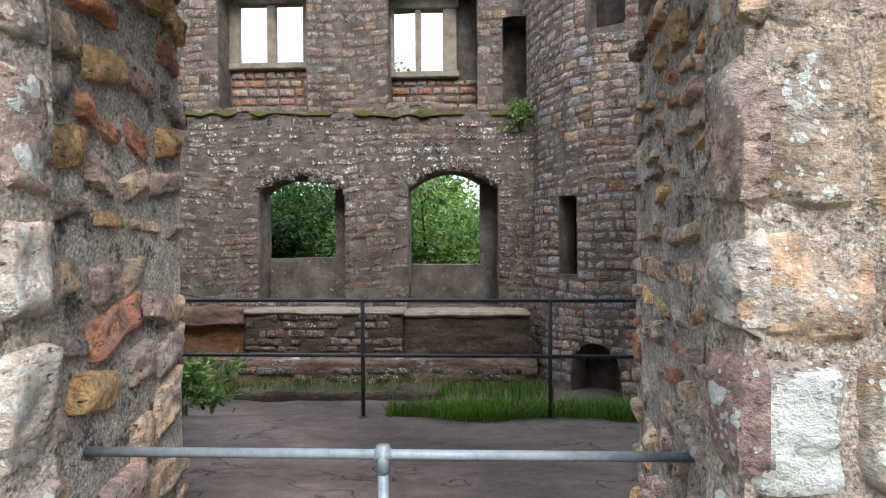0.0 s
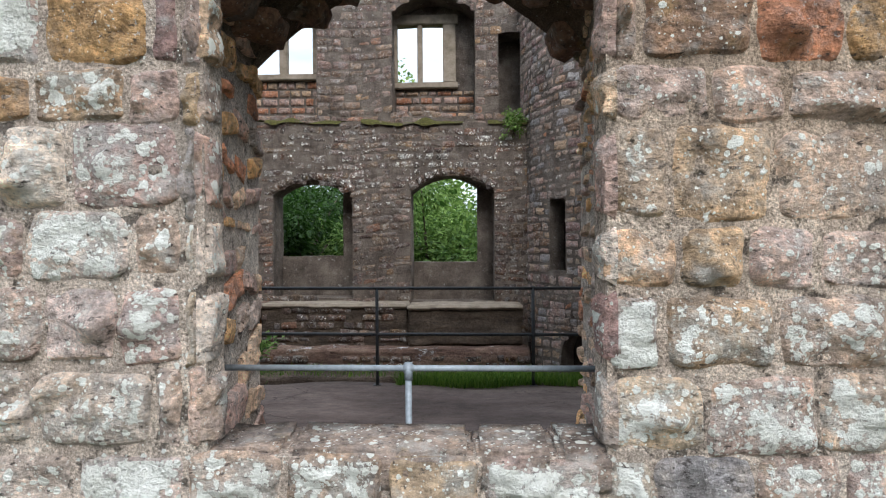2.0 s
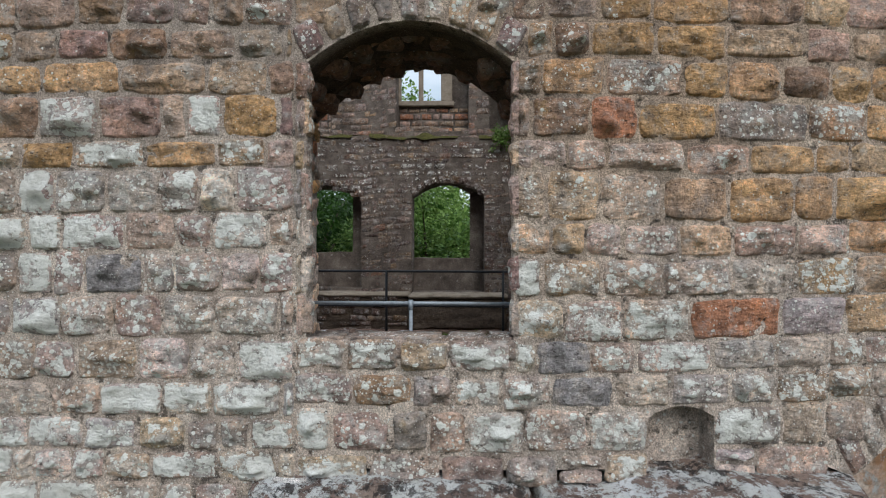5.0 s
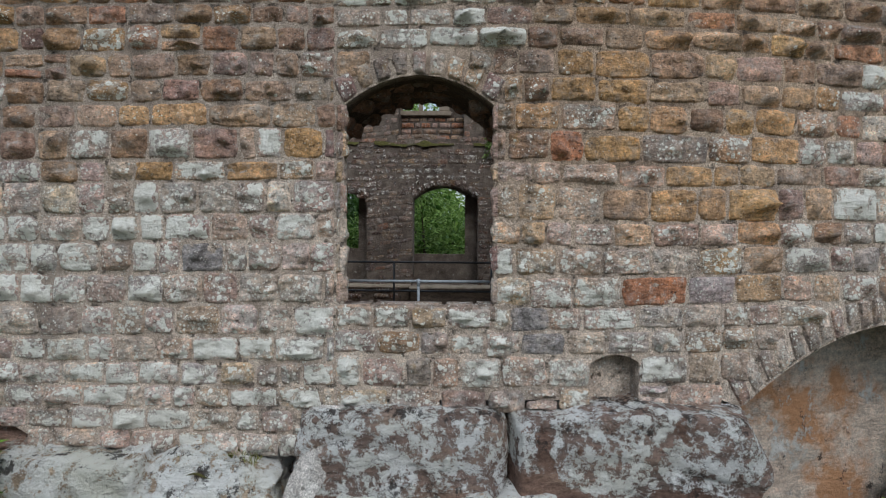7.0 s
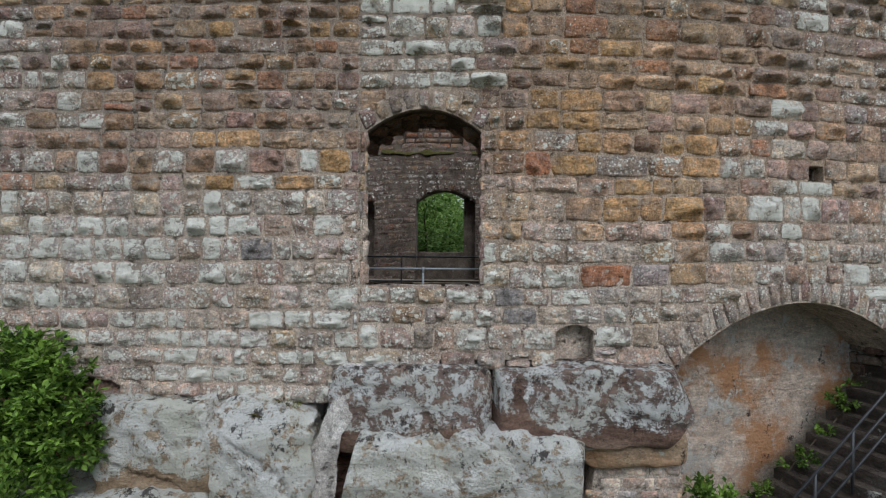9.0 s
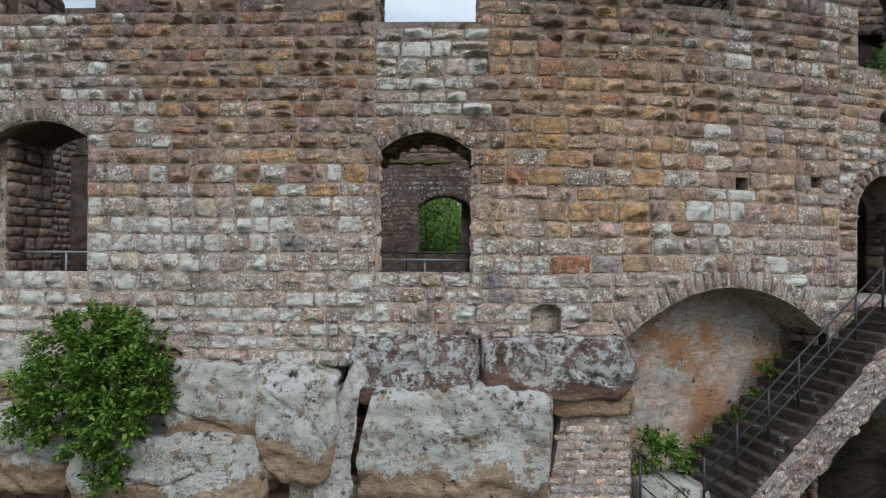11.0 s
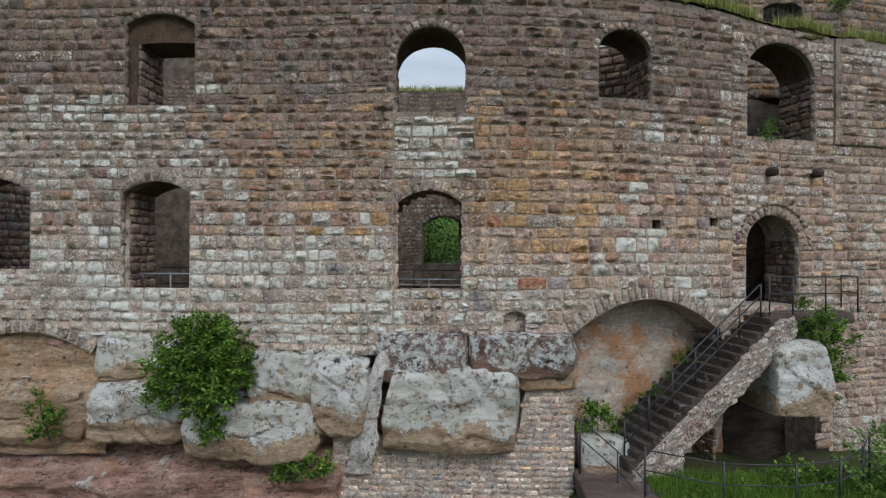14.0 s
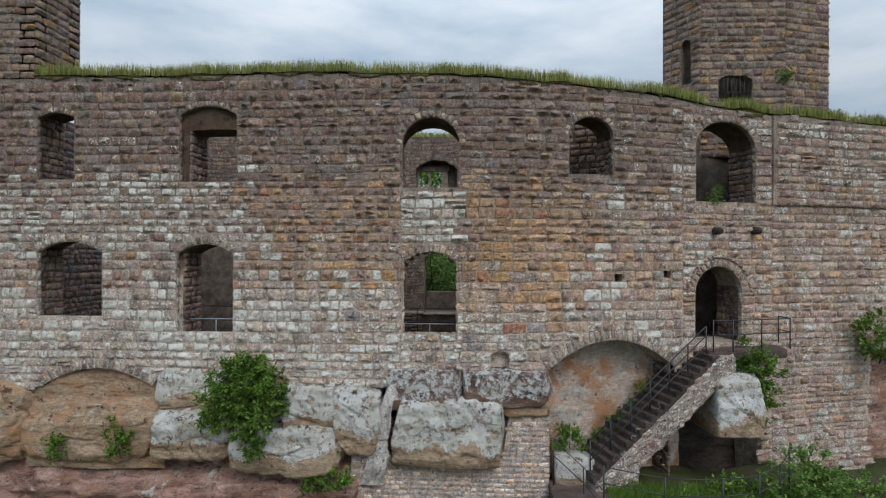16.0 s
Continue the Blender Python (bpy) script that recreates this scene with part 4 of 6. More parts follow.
# sill of the main window: uneven slabs with a worn edge
rng = random.Random(5)
for a, b in ((-0.84, -0.5), (-0.5, 0.28), (0.28, 0.62), (0.62, 0.86)):
    bm = bmesh.new()
    box_mesh(bm, (a + 0.005, 0.0, -0.16), (b - 0.005, 0.34, 0.02 + rng.uniform(-.015, .02)), 0.025)
    bmesh.ops.subdivide_edges(bm, edges=bm.edges[:], cuts=2, use_grid_fill=True)
    for q in bm.verts:
        q.co += Vector(noise.noise_vector(q.co * 6)) * 0.02
    ob = part("sill_stone", bm, STONE, front_wall, smooth=True)
    t = ob.data.attributes.new("tint", "FLOAT_COLOR", "FACE")
    t.data.foreach_set("color", np.tile(np.array([0.30, 0.26, 0.225, 0.17], dtype=np.float32), len(ob.data.polygons)))

# jamb stones of the other openings
pile = Pile()
for o in (W_LOW2, W_LOW1, W_UP1, W_UP2, W_UP3, W_UP4, ARCH_UP, DOOR):
    for u, side in ((o.u0, 1), (o.u1, -1)):
        p, q = FRONT.place(u, 0, 0.0)[:2], FRONT.place(u, 0, -1.0)[:2]
        plan = Plan([p, q] if side > 0 else [q, p])
        beds = courses(o.z0, o.spring, rng, 0.27, 0.05)
        for z0, z1 in zip(beds, beds[1:]):
            for a, b in ((0.0, 0.18),) if side > 0 else ((0.82, 1.0),):
                c = front_colour(u, (z0 + z1) / 2, rng)
                pile.add(*stone_grid(plan, [(a, z0 + .01), (b, z0 + .01), (b, z1 - .01), (a, z1 - .01)], 0.012, 4, 4, rng.uniform(0, 90), 0.0, 0.02), c)
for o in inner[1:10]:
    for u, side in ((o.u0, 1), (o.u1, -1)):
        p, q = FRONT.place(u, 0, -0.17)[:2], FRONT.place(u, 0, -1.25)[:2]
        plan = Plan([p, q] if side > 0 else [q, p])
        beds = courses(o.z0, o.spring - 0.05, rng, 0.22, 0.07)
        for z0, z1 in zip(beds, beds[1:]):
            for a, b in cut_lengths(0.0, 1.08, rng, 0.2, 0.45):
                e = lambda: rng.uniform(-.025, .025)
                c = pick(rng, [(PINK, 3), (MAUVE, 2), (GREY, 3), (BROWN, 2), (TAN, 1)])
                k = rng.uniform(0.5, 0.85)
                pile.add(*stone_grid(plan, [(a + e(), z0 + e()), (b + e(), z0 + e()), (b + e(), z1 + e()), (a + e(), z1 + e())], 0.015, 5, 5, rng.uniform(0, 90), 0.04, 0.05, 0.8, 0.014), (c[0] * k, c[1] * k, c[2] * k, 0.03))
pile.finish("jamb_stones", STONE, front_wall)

# round stone corbels between the doorway and the upper arch
for u, z in ((9.30, 3.23), (10.79, 3.25)):
    p = FRONT.place(u, z, 0.0)
    bm = bmesh.new()
    bar_mesh(bm, p + np.array((0, 0.2, 0)), p + np.array((0.06, -0.28, -0.02)), 0.13, 14)
    bmesh.ops.bevel(bm, geom=bm.edges[:], offset=0.02, segments=2, affect="EDGES")
    part("corbel", bm, ROCK_STEP, front_wall, smooth=True)

# jamb stones of the main window, bonded with the courses
for plan, beds in ((Plan([(-0.81, -0.02), (-0.82, 0.18)]), BEDS_LEFT), (Plan([(0.82, 0.17), (0.825, -0.02)]), BEDS_RIGHT)):
    for z0, z1 in zip(beds, beds[1:]):
        if z0 < -0.05 or z1 > 2.3:
            continue
        for a, b in ([(0.0, 0.19)]):
            e = lambda: rng.uniform(-.012, .012)
            q4 = [(a + e(), z0 + .012 + e()), (b + e(), z0 + .012 + e()), (b + e(), z1 - .012 + e()), (a + e(), z1 - .012 + e())]
            c = pick(rng, [(PINK, 3), (MAUVE, 1.2), (GREY, 2), (TAN, 2.5), (PALE, 2)])
            near_front.append((*stone_grid(plan, q4, rng.uniform(0.008, 0.03), 9, 9, rng.uniform(0, 90), 0.0, 0.03), (c[0] * 1.3, c[1] * 1.28, c[2] * 1.26, 0.24)))

# rubble stones that show in the window's reveals, proud of the mortar
rng = random.Random(21)
LEFT_REVEAL = Plan([(-0.93, 0.17), (-1.075, 1.26)])
RIGHT_REVEAL = Plan([(1.0, 1.26), (0.875, 0.16)])
for plan in (LEFT_REVEAL, RIGHT_REVEAL):
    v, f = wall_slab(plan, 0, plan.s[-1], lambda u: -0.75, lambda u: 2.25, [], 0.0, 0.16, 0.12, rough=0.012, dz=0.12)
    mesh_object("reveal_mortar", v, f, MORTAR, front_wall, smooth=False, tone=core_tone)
for plan, small, share in ((LEFT_REVEAL, 0.85, 0.9), (RIGHT_REVEAL, 0.46, 0.92)):
    z = -0.72
    while z < 2.2:
        h = rng.uniform(0.13, 0.30) * small
        u = rng.uniform(-0.05, 0.05)
        while u < 1.0:
            w = rng.uniform(0.2, 0.44) * small
            if rng.random() < share:
                high = z > 1.15
                c = pick(rng, [(TAN, 3.6), (PINK, 2.6 if small > 0.6 else 3.4), (OCHRE, 2.0 if high else 1.0), (RUST, 1.6 if small < 0.6 or high else 0.5), (GREY, 1.8)])
                k = rng.uniform(1.3, 1.85)
                tilt = rng.uniform(-.05, .05) * small
                e = lambda: rng.uniform(-.04, .04) * small
                hh = h * rng.uniform(0.65, 1.05)
                z_low = z + rng.uniform(0, 0.05) * small
                quad4 = [(u + e(), z_low - tilt + e()), (u + w + e(), z_low + tilt + e()), (u + w + e(), z_low + hh + tilt + e()), (u + e(), z_low + hh - tilt + e())]
                v, f = stone_grid(plan, quad4, rng.uniform(0.006, 0.024), 12, 10, rng.uniform(0, 90), rng.uniform(-0.005, 0.018), 0.05, 0.35, 0.02)
                near_front.append((v, f, (c[0] * k, c[1] * k, c[2] * k, 0.06)))
            u += w + rng.uniform(0.02, 0.06)
        z += h + rng.uniform(0.015, 0.04)

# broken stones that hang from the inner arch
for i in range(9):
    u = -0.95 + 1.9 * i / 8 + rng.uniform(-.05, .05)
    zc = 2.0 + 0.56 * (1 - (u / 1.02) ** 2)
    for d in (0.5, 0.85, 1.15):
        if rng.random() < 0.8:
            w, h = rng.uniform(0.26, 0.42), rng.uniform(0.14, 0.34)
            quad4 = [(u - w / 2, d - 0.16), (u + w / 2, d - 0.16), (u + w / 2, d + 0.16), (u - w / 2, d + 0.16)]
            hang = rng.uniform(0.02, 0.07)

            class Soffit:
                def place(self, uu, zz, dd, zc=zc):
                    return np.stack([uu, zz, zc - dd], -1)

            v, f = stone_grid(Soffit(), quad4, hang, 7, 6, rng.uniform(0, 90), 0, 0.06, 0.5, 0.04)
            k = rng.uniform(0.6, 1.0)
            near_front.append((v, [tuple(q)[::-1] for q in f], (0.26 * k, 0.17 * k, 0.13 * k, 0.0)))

# ---- turf on the wall's top ----
rng = random.Random(31)


def turf_root(r):
    u = r.uniform(-12.4, 20)
    while 11.5 < u < 12.0:
        u = r.uniform(-12.4, 20)
    d = r.uniform(-1.2, 0.08) if r.random() < 0.5 else r.uniform(-0.2, 0.08)
    p = FRONT.place(u, 0, d)
    z = front_top(u) + 0.10 * (1 - ((d + 0.55) / 0.66) ** 2) + 0.02
    if blotch(u, 1, 0.7, 5) + r.uniform(-0.35, 0.35) < -0.12:
        d, z = -0.9, front_top(u) + 0.05
        p = FRONT.place(u, 0, d)
    return (p[0], p[1], z + 0.14 * max(0, blotch(u, 0, 0.9, 2)))


v, f = [], []
for i in range(411):
    u = -12.5 + i * 0.08
    for j in range(7):
        d = 0.045 - 1.3 * (j / 6) ** 1.3 + 0.03 * blotch(u, j, 7, 1)
        k = 0.08 + 0.16 * (1 - ((d + 0.58) / 0.66) ** 2) + 0.06 * blotch(u, j, 1.1, 6)
        if j in (0, 6):
            k = 0.05 - 0.30 * max(0, blotch(u, 1, 0.8, 9)) - 0.16 * max(0, blotch(u, 2, 4.0, 4)) - 0.1 * max(0, blotch(u, 2, 13.0, 4))
        elif j == 1:
            k = 0.10 + 0.10 * blotch(u, 3, 2.4, 5)
        v.append(FRONT.place(u, front_top(u) + k, d))
f = [(i * 7 + j, (i + 1) * 7 + j, (i + 1) * 7 + j + 1, i * 7 + j + 1) for i in range(410) for j in range(6)]
tagged(mesh_object("turf_cap", v, [q[::-1] for q in f], MOSS), "mossy turf cap along the top of the front wall", "turf", kind="stuff")
grass("wall_top_grass", rng, 36000, turf_root, 0.34, GRASS_DRY, "yellow-green grass growing on the wall top", 0.007)
grass("tall_grass", rng, 260, turf_root, 0.48, GRASS_DRY, "tall seeding grass stalks on the wall top", 0.006, 0.2)

# ---- the inside of the ruin ----
v, f = [], []
NX, NY = 60, 44
for j in range(NY + 1):
    for i in range(NX + 1):
        x = -15 + 20.2 * i / NX
        y = (0.35 if x < 3.0 else 2.3) + (10.9 if x < 3.0 else 8.95) * j / NY
        edge = 3.95 + 0.25 * noise.noise(Vector((x * 0.6, 1, 0)))
        drop = min(1.0, max(0.0, (y - edge) / 1.1))
        z = -0.72 + 0.02 * noise.noise(Vector((x, y, 3))) - drop * drop * (3 - 2 * drop) * 1.35 + drop * 0.12 * noise.noise(Vector((x, y, 9)))
        v.append((x, y, z))
f = [(j * (NX + 1) + i, j * (NX + 1) + i + 1, (j + 1) * (NX + 1) + i + 1, (j + 1) * (NX + 1) + i) for j in range(NY) for i in range(NX)]
tagged(mesh_object("floor", v, f, FLOOR), "worn pinkish sandstone rock floor inside the ruin", "floor", kind="structure")

FAR_LOW = Plan([(-16, 10.9), (2.1, 10.9)], by_x=True)
FAR_HIGH = Plan([(-16, 11.6), (2.1, 11.6)], by_x=True)
N1, N2 = Opening(-4.41, -2.43, -0.45, 2.10, 2.46), Opening(-0.99, 1.05, -0.55, 2.15, 2.55)
N3 = Opening(-9.6, -7.6, -0.45, 2.10, 2.46)
B1, B2 = Opening(-4.5, -2.82, 0.57, 2.28, 2.45), Opening(-1.02, 0.66, 0.40, 2.32, 2.60)
U1, U2, U3 = Opening(-5.62, -3.48, 4.15, 6.95, 7.35), Opening(-1.52, 0.62, 4.15, 6.85, 7.27), Opening(1.22, 1.86, 4.15, 6.24, 6.27)
U4 = Opening(-11.0, -8.9, 4.15, 6.95, 7.35)
far_wall = empty("wall_far", "rear wall of the ruin in rough rubble sandstone", "wall", kind="structure")


def low_top(u):
    return 3.86 + 0.07 * noise.noise(Vector((u * 1.1, 0, 5))) - 0.02 * (u + 2)


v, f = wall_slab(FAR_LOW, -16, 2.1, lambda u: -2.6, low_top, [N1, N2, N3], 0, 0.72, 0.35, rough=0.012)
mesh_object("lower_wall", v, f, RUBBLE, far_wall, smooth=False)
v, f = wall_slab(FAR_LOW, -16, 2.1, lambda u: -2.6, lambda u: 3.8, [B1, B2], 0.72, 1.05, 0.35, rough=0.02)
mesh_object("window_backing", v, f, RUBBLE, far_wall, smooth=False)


def high_top(u):
    return 8.45 + 1.7 * min(1.0, max(0.0, (-8.5 - u) / 1.5)) + 0.08 * noise.noise(Vector((u, 2, 5)))


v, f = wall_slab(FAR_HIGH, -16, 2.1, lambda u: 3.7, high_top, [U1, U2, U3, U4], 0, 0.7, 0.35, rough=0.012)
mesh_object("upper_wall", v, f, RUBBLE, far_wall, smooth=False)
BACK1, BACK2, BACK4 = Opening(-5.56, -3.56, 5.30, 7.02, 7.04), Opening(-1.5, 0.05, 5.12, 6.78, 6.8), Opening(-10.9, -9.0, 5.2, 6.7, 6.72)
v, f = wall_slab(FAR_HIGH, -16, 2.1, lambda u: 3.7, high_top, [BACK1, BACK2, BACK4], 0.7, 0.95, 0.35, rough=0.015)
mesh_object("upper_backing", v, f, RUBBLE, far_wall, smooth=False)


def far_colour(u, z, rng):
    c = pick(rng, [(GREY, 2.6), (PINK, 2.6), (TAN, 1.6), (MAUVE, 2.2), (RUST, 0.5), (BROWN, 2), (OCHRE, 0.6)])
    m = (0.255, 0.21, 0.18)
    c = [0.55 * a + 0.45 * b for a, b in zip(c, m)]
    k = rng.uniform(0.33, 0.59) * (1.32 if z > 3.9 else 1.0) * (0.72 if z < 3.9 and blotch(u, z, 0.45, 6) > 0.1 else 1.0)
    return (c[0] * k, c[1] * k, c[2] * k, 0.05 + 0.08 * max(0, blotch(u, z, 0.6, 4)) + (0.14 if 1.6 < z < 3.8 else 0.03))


rng = random.Random(41)
pile = Pile()
for plan, lo, hi, holes, top_at in ((FAR_LOW, -2.4, 3.9, [N1, N2, N3], low_top), (FAR_HIGH, 3.85, 8.8, [U1, U2, U3, U4], high_top)):
    beds = courses(lo - 0.2, hi + 0.2, rng, 0.165 if plan is FAR_LOW else 0.2, 0.04)
    segments = [(-9.0 if plan is FAR_LOW else -15.0, 2.0, p, q) for p, q in zip(beds, beds[1:])]
    for s0, s1, z0, z1 in segments:
        for a, b in free_spans(s0, s1, z0, z1, holes, {}):
            for ua, ub in cut_lengths(a, b, rng, 0.14, 0.46):
                if z1 > top_at(ua) or rng.random() < 0.16:
                    continue
                loose = 0.030 if plan is FAR_LOW else 0.016
                e = lambda: rng.uniform(-loose, loose)
                g = rng.uniform(0.002, 0.014)
                mu, mz = (ua + ub) / 2, (z0 + z1) / 2
                wa, wb = 0.16 * blotch(ua, mz, 0.55, 12.0), 0.16 * blotch(ub, mz, 0.55, 12.0)
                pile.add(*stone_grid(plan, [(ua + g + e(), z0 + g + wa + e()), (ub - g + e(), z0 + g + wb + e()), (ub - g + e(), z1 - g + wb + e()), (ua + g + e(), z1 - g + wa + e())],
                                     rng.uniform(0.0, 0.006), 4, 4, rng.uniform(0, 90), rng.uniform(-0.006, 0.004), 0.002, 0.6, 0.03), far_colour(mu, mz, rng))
for o, n in ((N1, 11), (N2, 11)):
    arch_ring(FAR_LOW, o, 0.2, n, pile, far_colour, rng, 0.02, 0.02)
# parapets under the upper lights
HIGH_BACK = Plan([(-16, 12.3), (2.1, 12.3)], by_x=True)
for o, top_z in ((U1, 5.25), (U2, 5.05)):
    beds = courses(4.2, top_z - 0.1, rng, 0.2, 0.05)
    for z0, z1 in zip(beds, beds[1:]):
        for ua, ub in cut_lengths(o.u0, o.u1, rng, 0.22, 0.5):
            c = pick(rng, [(RUST, 1.5), (TAN, 2), (PINK, 2.5), (BROWN, 1)])
            k = rng.uniform(0.7, 1.0)
            pile.add(*stone_grid(HIGH_BACK, [(ua + .01, z0 + .01), (ub - .01, z0 + .01), (ub - .01, z1 - .01), (ua + .01, z1 - .01)], 0.015, 4, 3, rng.uniform(0, 90), 0.01), (c[0] * k, c[1] * k, c[2] * k, 0.05))
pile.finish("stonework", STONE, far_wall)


def double_light(u0, u1, lights, z0, z1, y):
    """A cross-free two-light window of dressed stone."""
    ob = empty("stone_window", "two-light window with a dressed tan sandstone frame and mullion, unglazed", "window", ((u0 + u1) / 2, y, z0), "upper rear windows", "structure")
    o = Vector(ob.location)
    (a0, a1), (b0, b1) = lights

    def piece(name, lo, hi):
        bm = bmesh.new()
        box_mesh(bm, Vector(lo) - o, Vector(hi) - o, 0.02)
        part(name, bm, FRAME_STONE, ob)

    piece("window_sill", (u0 - .02, y - 0.03, z0 - 0.16), (u1 + .06, y + 0.24, z0))
    piece("jamb", (u0, y, z0), (a0, y + 0.22, z1))
    piece("jamb", (b1, y, z0), (u1, y + 0.22, z1))
    piece("mullion", (a1, y + .02, z0), (b0, y + 0.2, z1))
    piece("lintel", (u0 - .06, y - .02, z1), (u1 + .06, y + 0.24, z1 + 0.25))


double_light(-5.62, -3.5, ((-5.38, -4.66), (-4.44, -3.74)), 5.48, 6.95, 12.18)
double_light(-1.56, 0.12, ((-1.45, -0.91), (-0.77, -0.22)), 5.20, 6.75, 12.18)

# mossy ledge on the lower wall
rng = random.Random(43)
v, f = [], []
for i in range(182):
    u = -16 + i * 0.1
    for j, d in enumerate((0.05, -0.05, -0.25, -0.5, -0.74)):
        out = 0.09 * max(0, blotch(u, 5, 3.0, 2))
        v.append((u, 10.9 - d - (out if j < 2 else 0), low_top(u) + (-.03 - 1.6 * out if j == 0 else 0.05 + 0.10 * blotch(u, j, 2.4, 3))))
f = [(i * 5 + j, (i + 1) * 5 + j, (i + 1) * 5 + j + 1, i * 5 + j + 1) for i in range(181) for j in range(4) if blotch(i * 0.1, 0, 1.3, 7) > -0.12 or j > 1]
tagged(mesh_object("moss_ledge", v, f, MOSS), "dark green moss on the set-back ledge of the rear wall", "moss", kind="stuff")
grass("rear_wall_grass", rng, 5000, lambda r: (r.uniform(-8.4, 2), r.uniform(11.55, 12.5), 8.44), 0.3, GRASS_DRY, "grass growing on top of the rear wall", 0.012)

# right inner wall, rounding off towards the stair turret
SIDE = Plan([(1.75, 11.4), (1.95, 10.4), (2.3, 9.7), (2.8, 9.2), (3.4, 8.9), (4.2, 8.65), (5.0, 8.1), (5.25, 6.5), (5.2, 2.9)])
S_NICHE = Opening(1.6, 2.08, 0.25, 1.8, 1.9)
S_CAVE = Opening(1.95, 2.95, -2.6, -1.6, -1.05, "round")
S_WINDOW = Opening(2.3, 3.05, 5.0, 7.0, 7.05)
side_wall = empty("wall_side", "curving inner wall of small grey sandstone rubble", "wall", kind="structure")
v, f = wall_slab(SIDE, 0, SIDE.s[-1], lambda u: -2.6, lambda u: 7.3, [S_NICHE, S_CAVE, S_WINDOW], 0, 0.45, 0.3, rough=0.012)
mesh_object("wall_core", v, f, RUBBLE, side_wall, smooth=False)
# dark sheet whose colour stands in for shade behind niche, cave and window
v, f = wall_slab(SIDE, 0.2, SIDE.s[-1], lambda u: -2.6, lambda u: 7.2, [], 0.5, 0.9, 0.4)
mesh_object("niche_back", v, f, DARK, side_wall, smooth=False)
pile = Pile()


def side_colour(u, z, rng):
    c = pick(rng, [(GREY, 3.4), (PINK, 2), (MAUVE, 1.6), (BROWN, 1.2), (BLUE, 1.4), (TAN, 0.8), (RUST, 0.2)])
    k = rng.uniform(0.68, 1.0)
    return (c[0] * k, c[1] * k, c[2] * k, 0.08)


beds = courses(-2.6, 7.2, rng, 0.19, 0.05)
segments = [(0.0, 6.5, p, q) for p, q in zip(beds, beds[1:])]
for s0, s1, z0, z1 in segments:
    for a, b in free_spans(s0, s1, z0, z1, [S_NICHE, S_CAVE, S_WINDOW], {}):
        for ua, ub in cut_lengths(a, b, rng, 0.15, 0.42):
            e = lambda: rng.uniform(-.022, .022)
            g = rng.uniform(0.002, 0.014)
            wa, wb = 0.14 * blotch(ua, z0, 0.6, 14.0), 0.14 * blotch(ub, z0, 0.6, 14.0)
            pile.add(*stone_grid(SIDE, [(ua + g + e(), z0 + g + wa + e()), (ub - g + e(), z0 + g + wb + e()), (ub - g + e(), z1 - g + wb + e()), (ua + g + e(), z1 - g + wa + e())],
                                 rng.uniform(0.0, 0.007), 4, 4, rng.uniform(0, 90), -0.003, 0.002, 0.6, 0.03), side_colour((ua + ub) / 2, (z0 + z1) / 2, rng))
pile.finish("stonework", STONE, side_wall)

# plain walls that close the ruin to the left and behind the entrance
LEFT = Plan([(-14.6, 1.2), (-14.6, 11.5)])
v, f = wall_slab(LEFT, 0, 10.3, lambda u: -2.6, lambda u: 7.6, [], 0, 0.6, 0.6, rough=0.04)
left_wall = tagged(mesh_object("wall_left", v, f, RUBBLE, smooth=False), "rubble cross wall closing the ruin", "wall", kind="structure")
pile = Pile()
beds = courses(-2.4, 7.3, rng, 0.24, 0.07)
for z0, z1 in zip(beds, beds[1:]):
    for ua, ub in cut_lengths(0, 10, rng, 0.2, 0.55):
        e = lambda: rng.uniform(-.03, .03)
        pile.add(*stone_grid(LEFT, [(ua + e(), z0 + e()), (ub + e(), z0 + e()), (ub + e(), z1 + e()), (ua + e(), z1 + e())], 0.012, 4, 4, rng.uniform(0, 90), 0.02, 0.02, 1.0, 0.012), side_colour(ua, z0, rng))
pile.finish("stonework", STONE, left_wall)
UPPER = Plan([(3.4, 2.9), (4.9, 3.1), (5.6, 2.7), (6.6, 2.2)])
v, f = wall_slab(UPPER, 0, UPPER.s[-1], lambda u: 4.2, lambda u: 7.2, [], 0, 0.4, 0.3, rough=0.05)
upper_wall = tagged(mesh_object("wall_upper", v, f, RUBBLE, smooth=False), "curved rubble wall behind the upper round-headed window", "wall", kind="structure")
pile = Pile()
beds = courses(4.2, 7.1, rng, 0.24, 0.05)
for z0, z1 in zip(beds, beds[1:]):
    for ua, ub in cut_lengths(0, UPPER.s[-1], rng, 0.25, 0.5):
        c = pick(rng, [(TAN, 2), (PINK, 3), (BROWN, 2), (RUST, 0.7)])
        pile.add(*stone_grid(UPPER, [(ua + .01, z0 + .01), (ub - .01, z0 + .01), (ub - .01, z1 - .01), (ua + .01, z1 - .01)], 0.02, 5, 5, rng.uniform(0, 90), 0.01), (*c, 0.05))
pile.finish("stonework", STONE, upper_wall)
ENTRY = Plan([(4.1, 4.1), (17, 6.0)])
v, f = wall_slab(ENTRY, 0, 13.0, lambda u: -2.6, lambda u: 7.1, [], 0, 0.5, 0.6, rough=0.04)
tagged(mesh_object("wall_entry", v, f, RUBBLE, smooth=False), "rubble wall behind the stair doorway", "wall", kind="structure")
v, f = [], []
for i in range(13):
    for j in range(5):
        x = 5.0 + i
        v.append((x, front_line(x) + (0.35 if x > 8.2 else 1.2) + j * 0.85, -0.62 + 0.02 * noise.noise(Vector((x, j, 2)))))
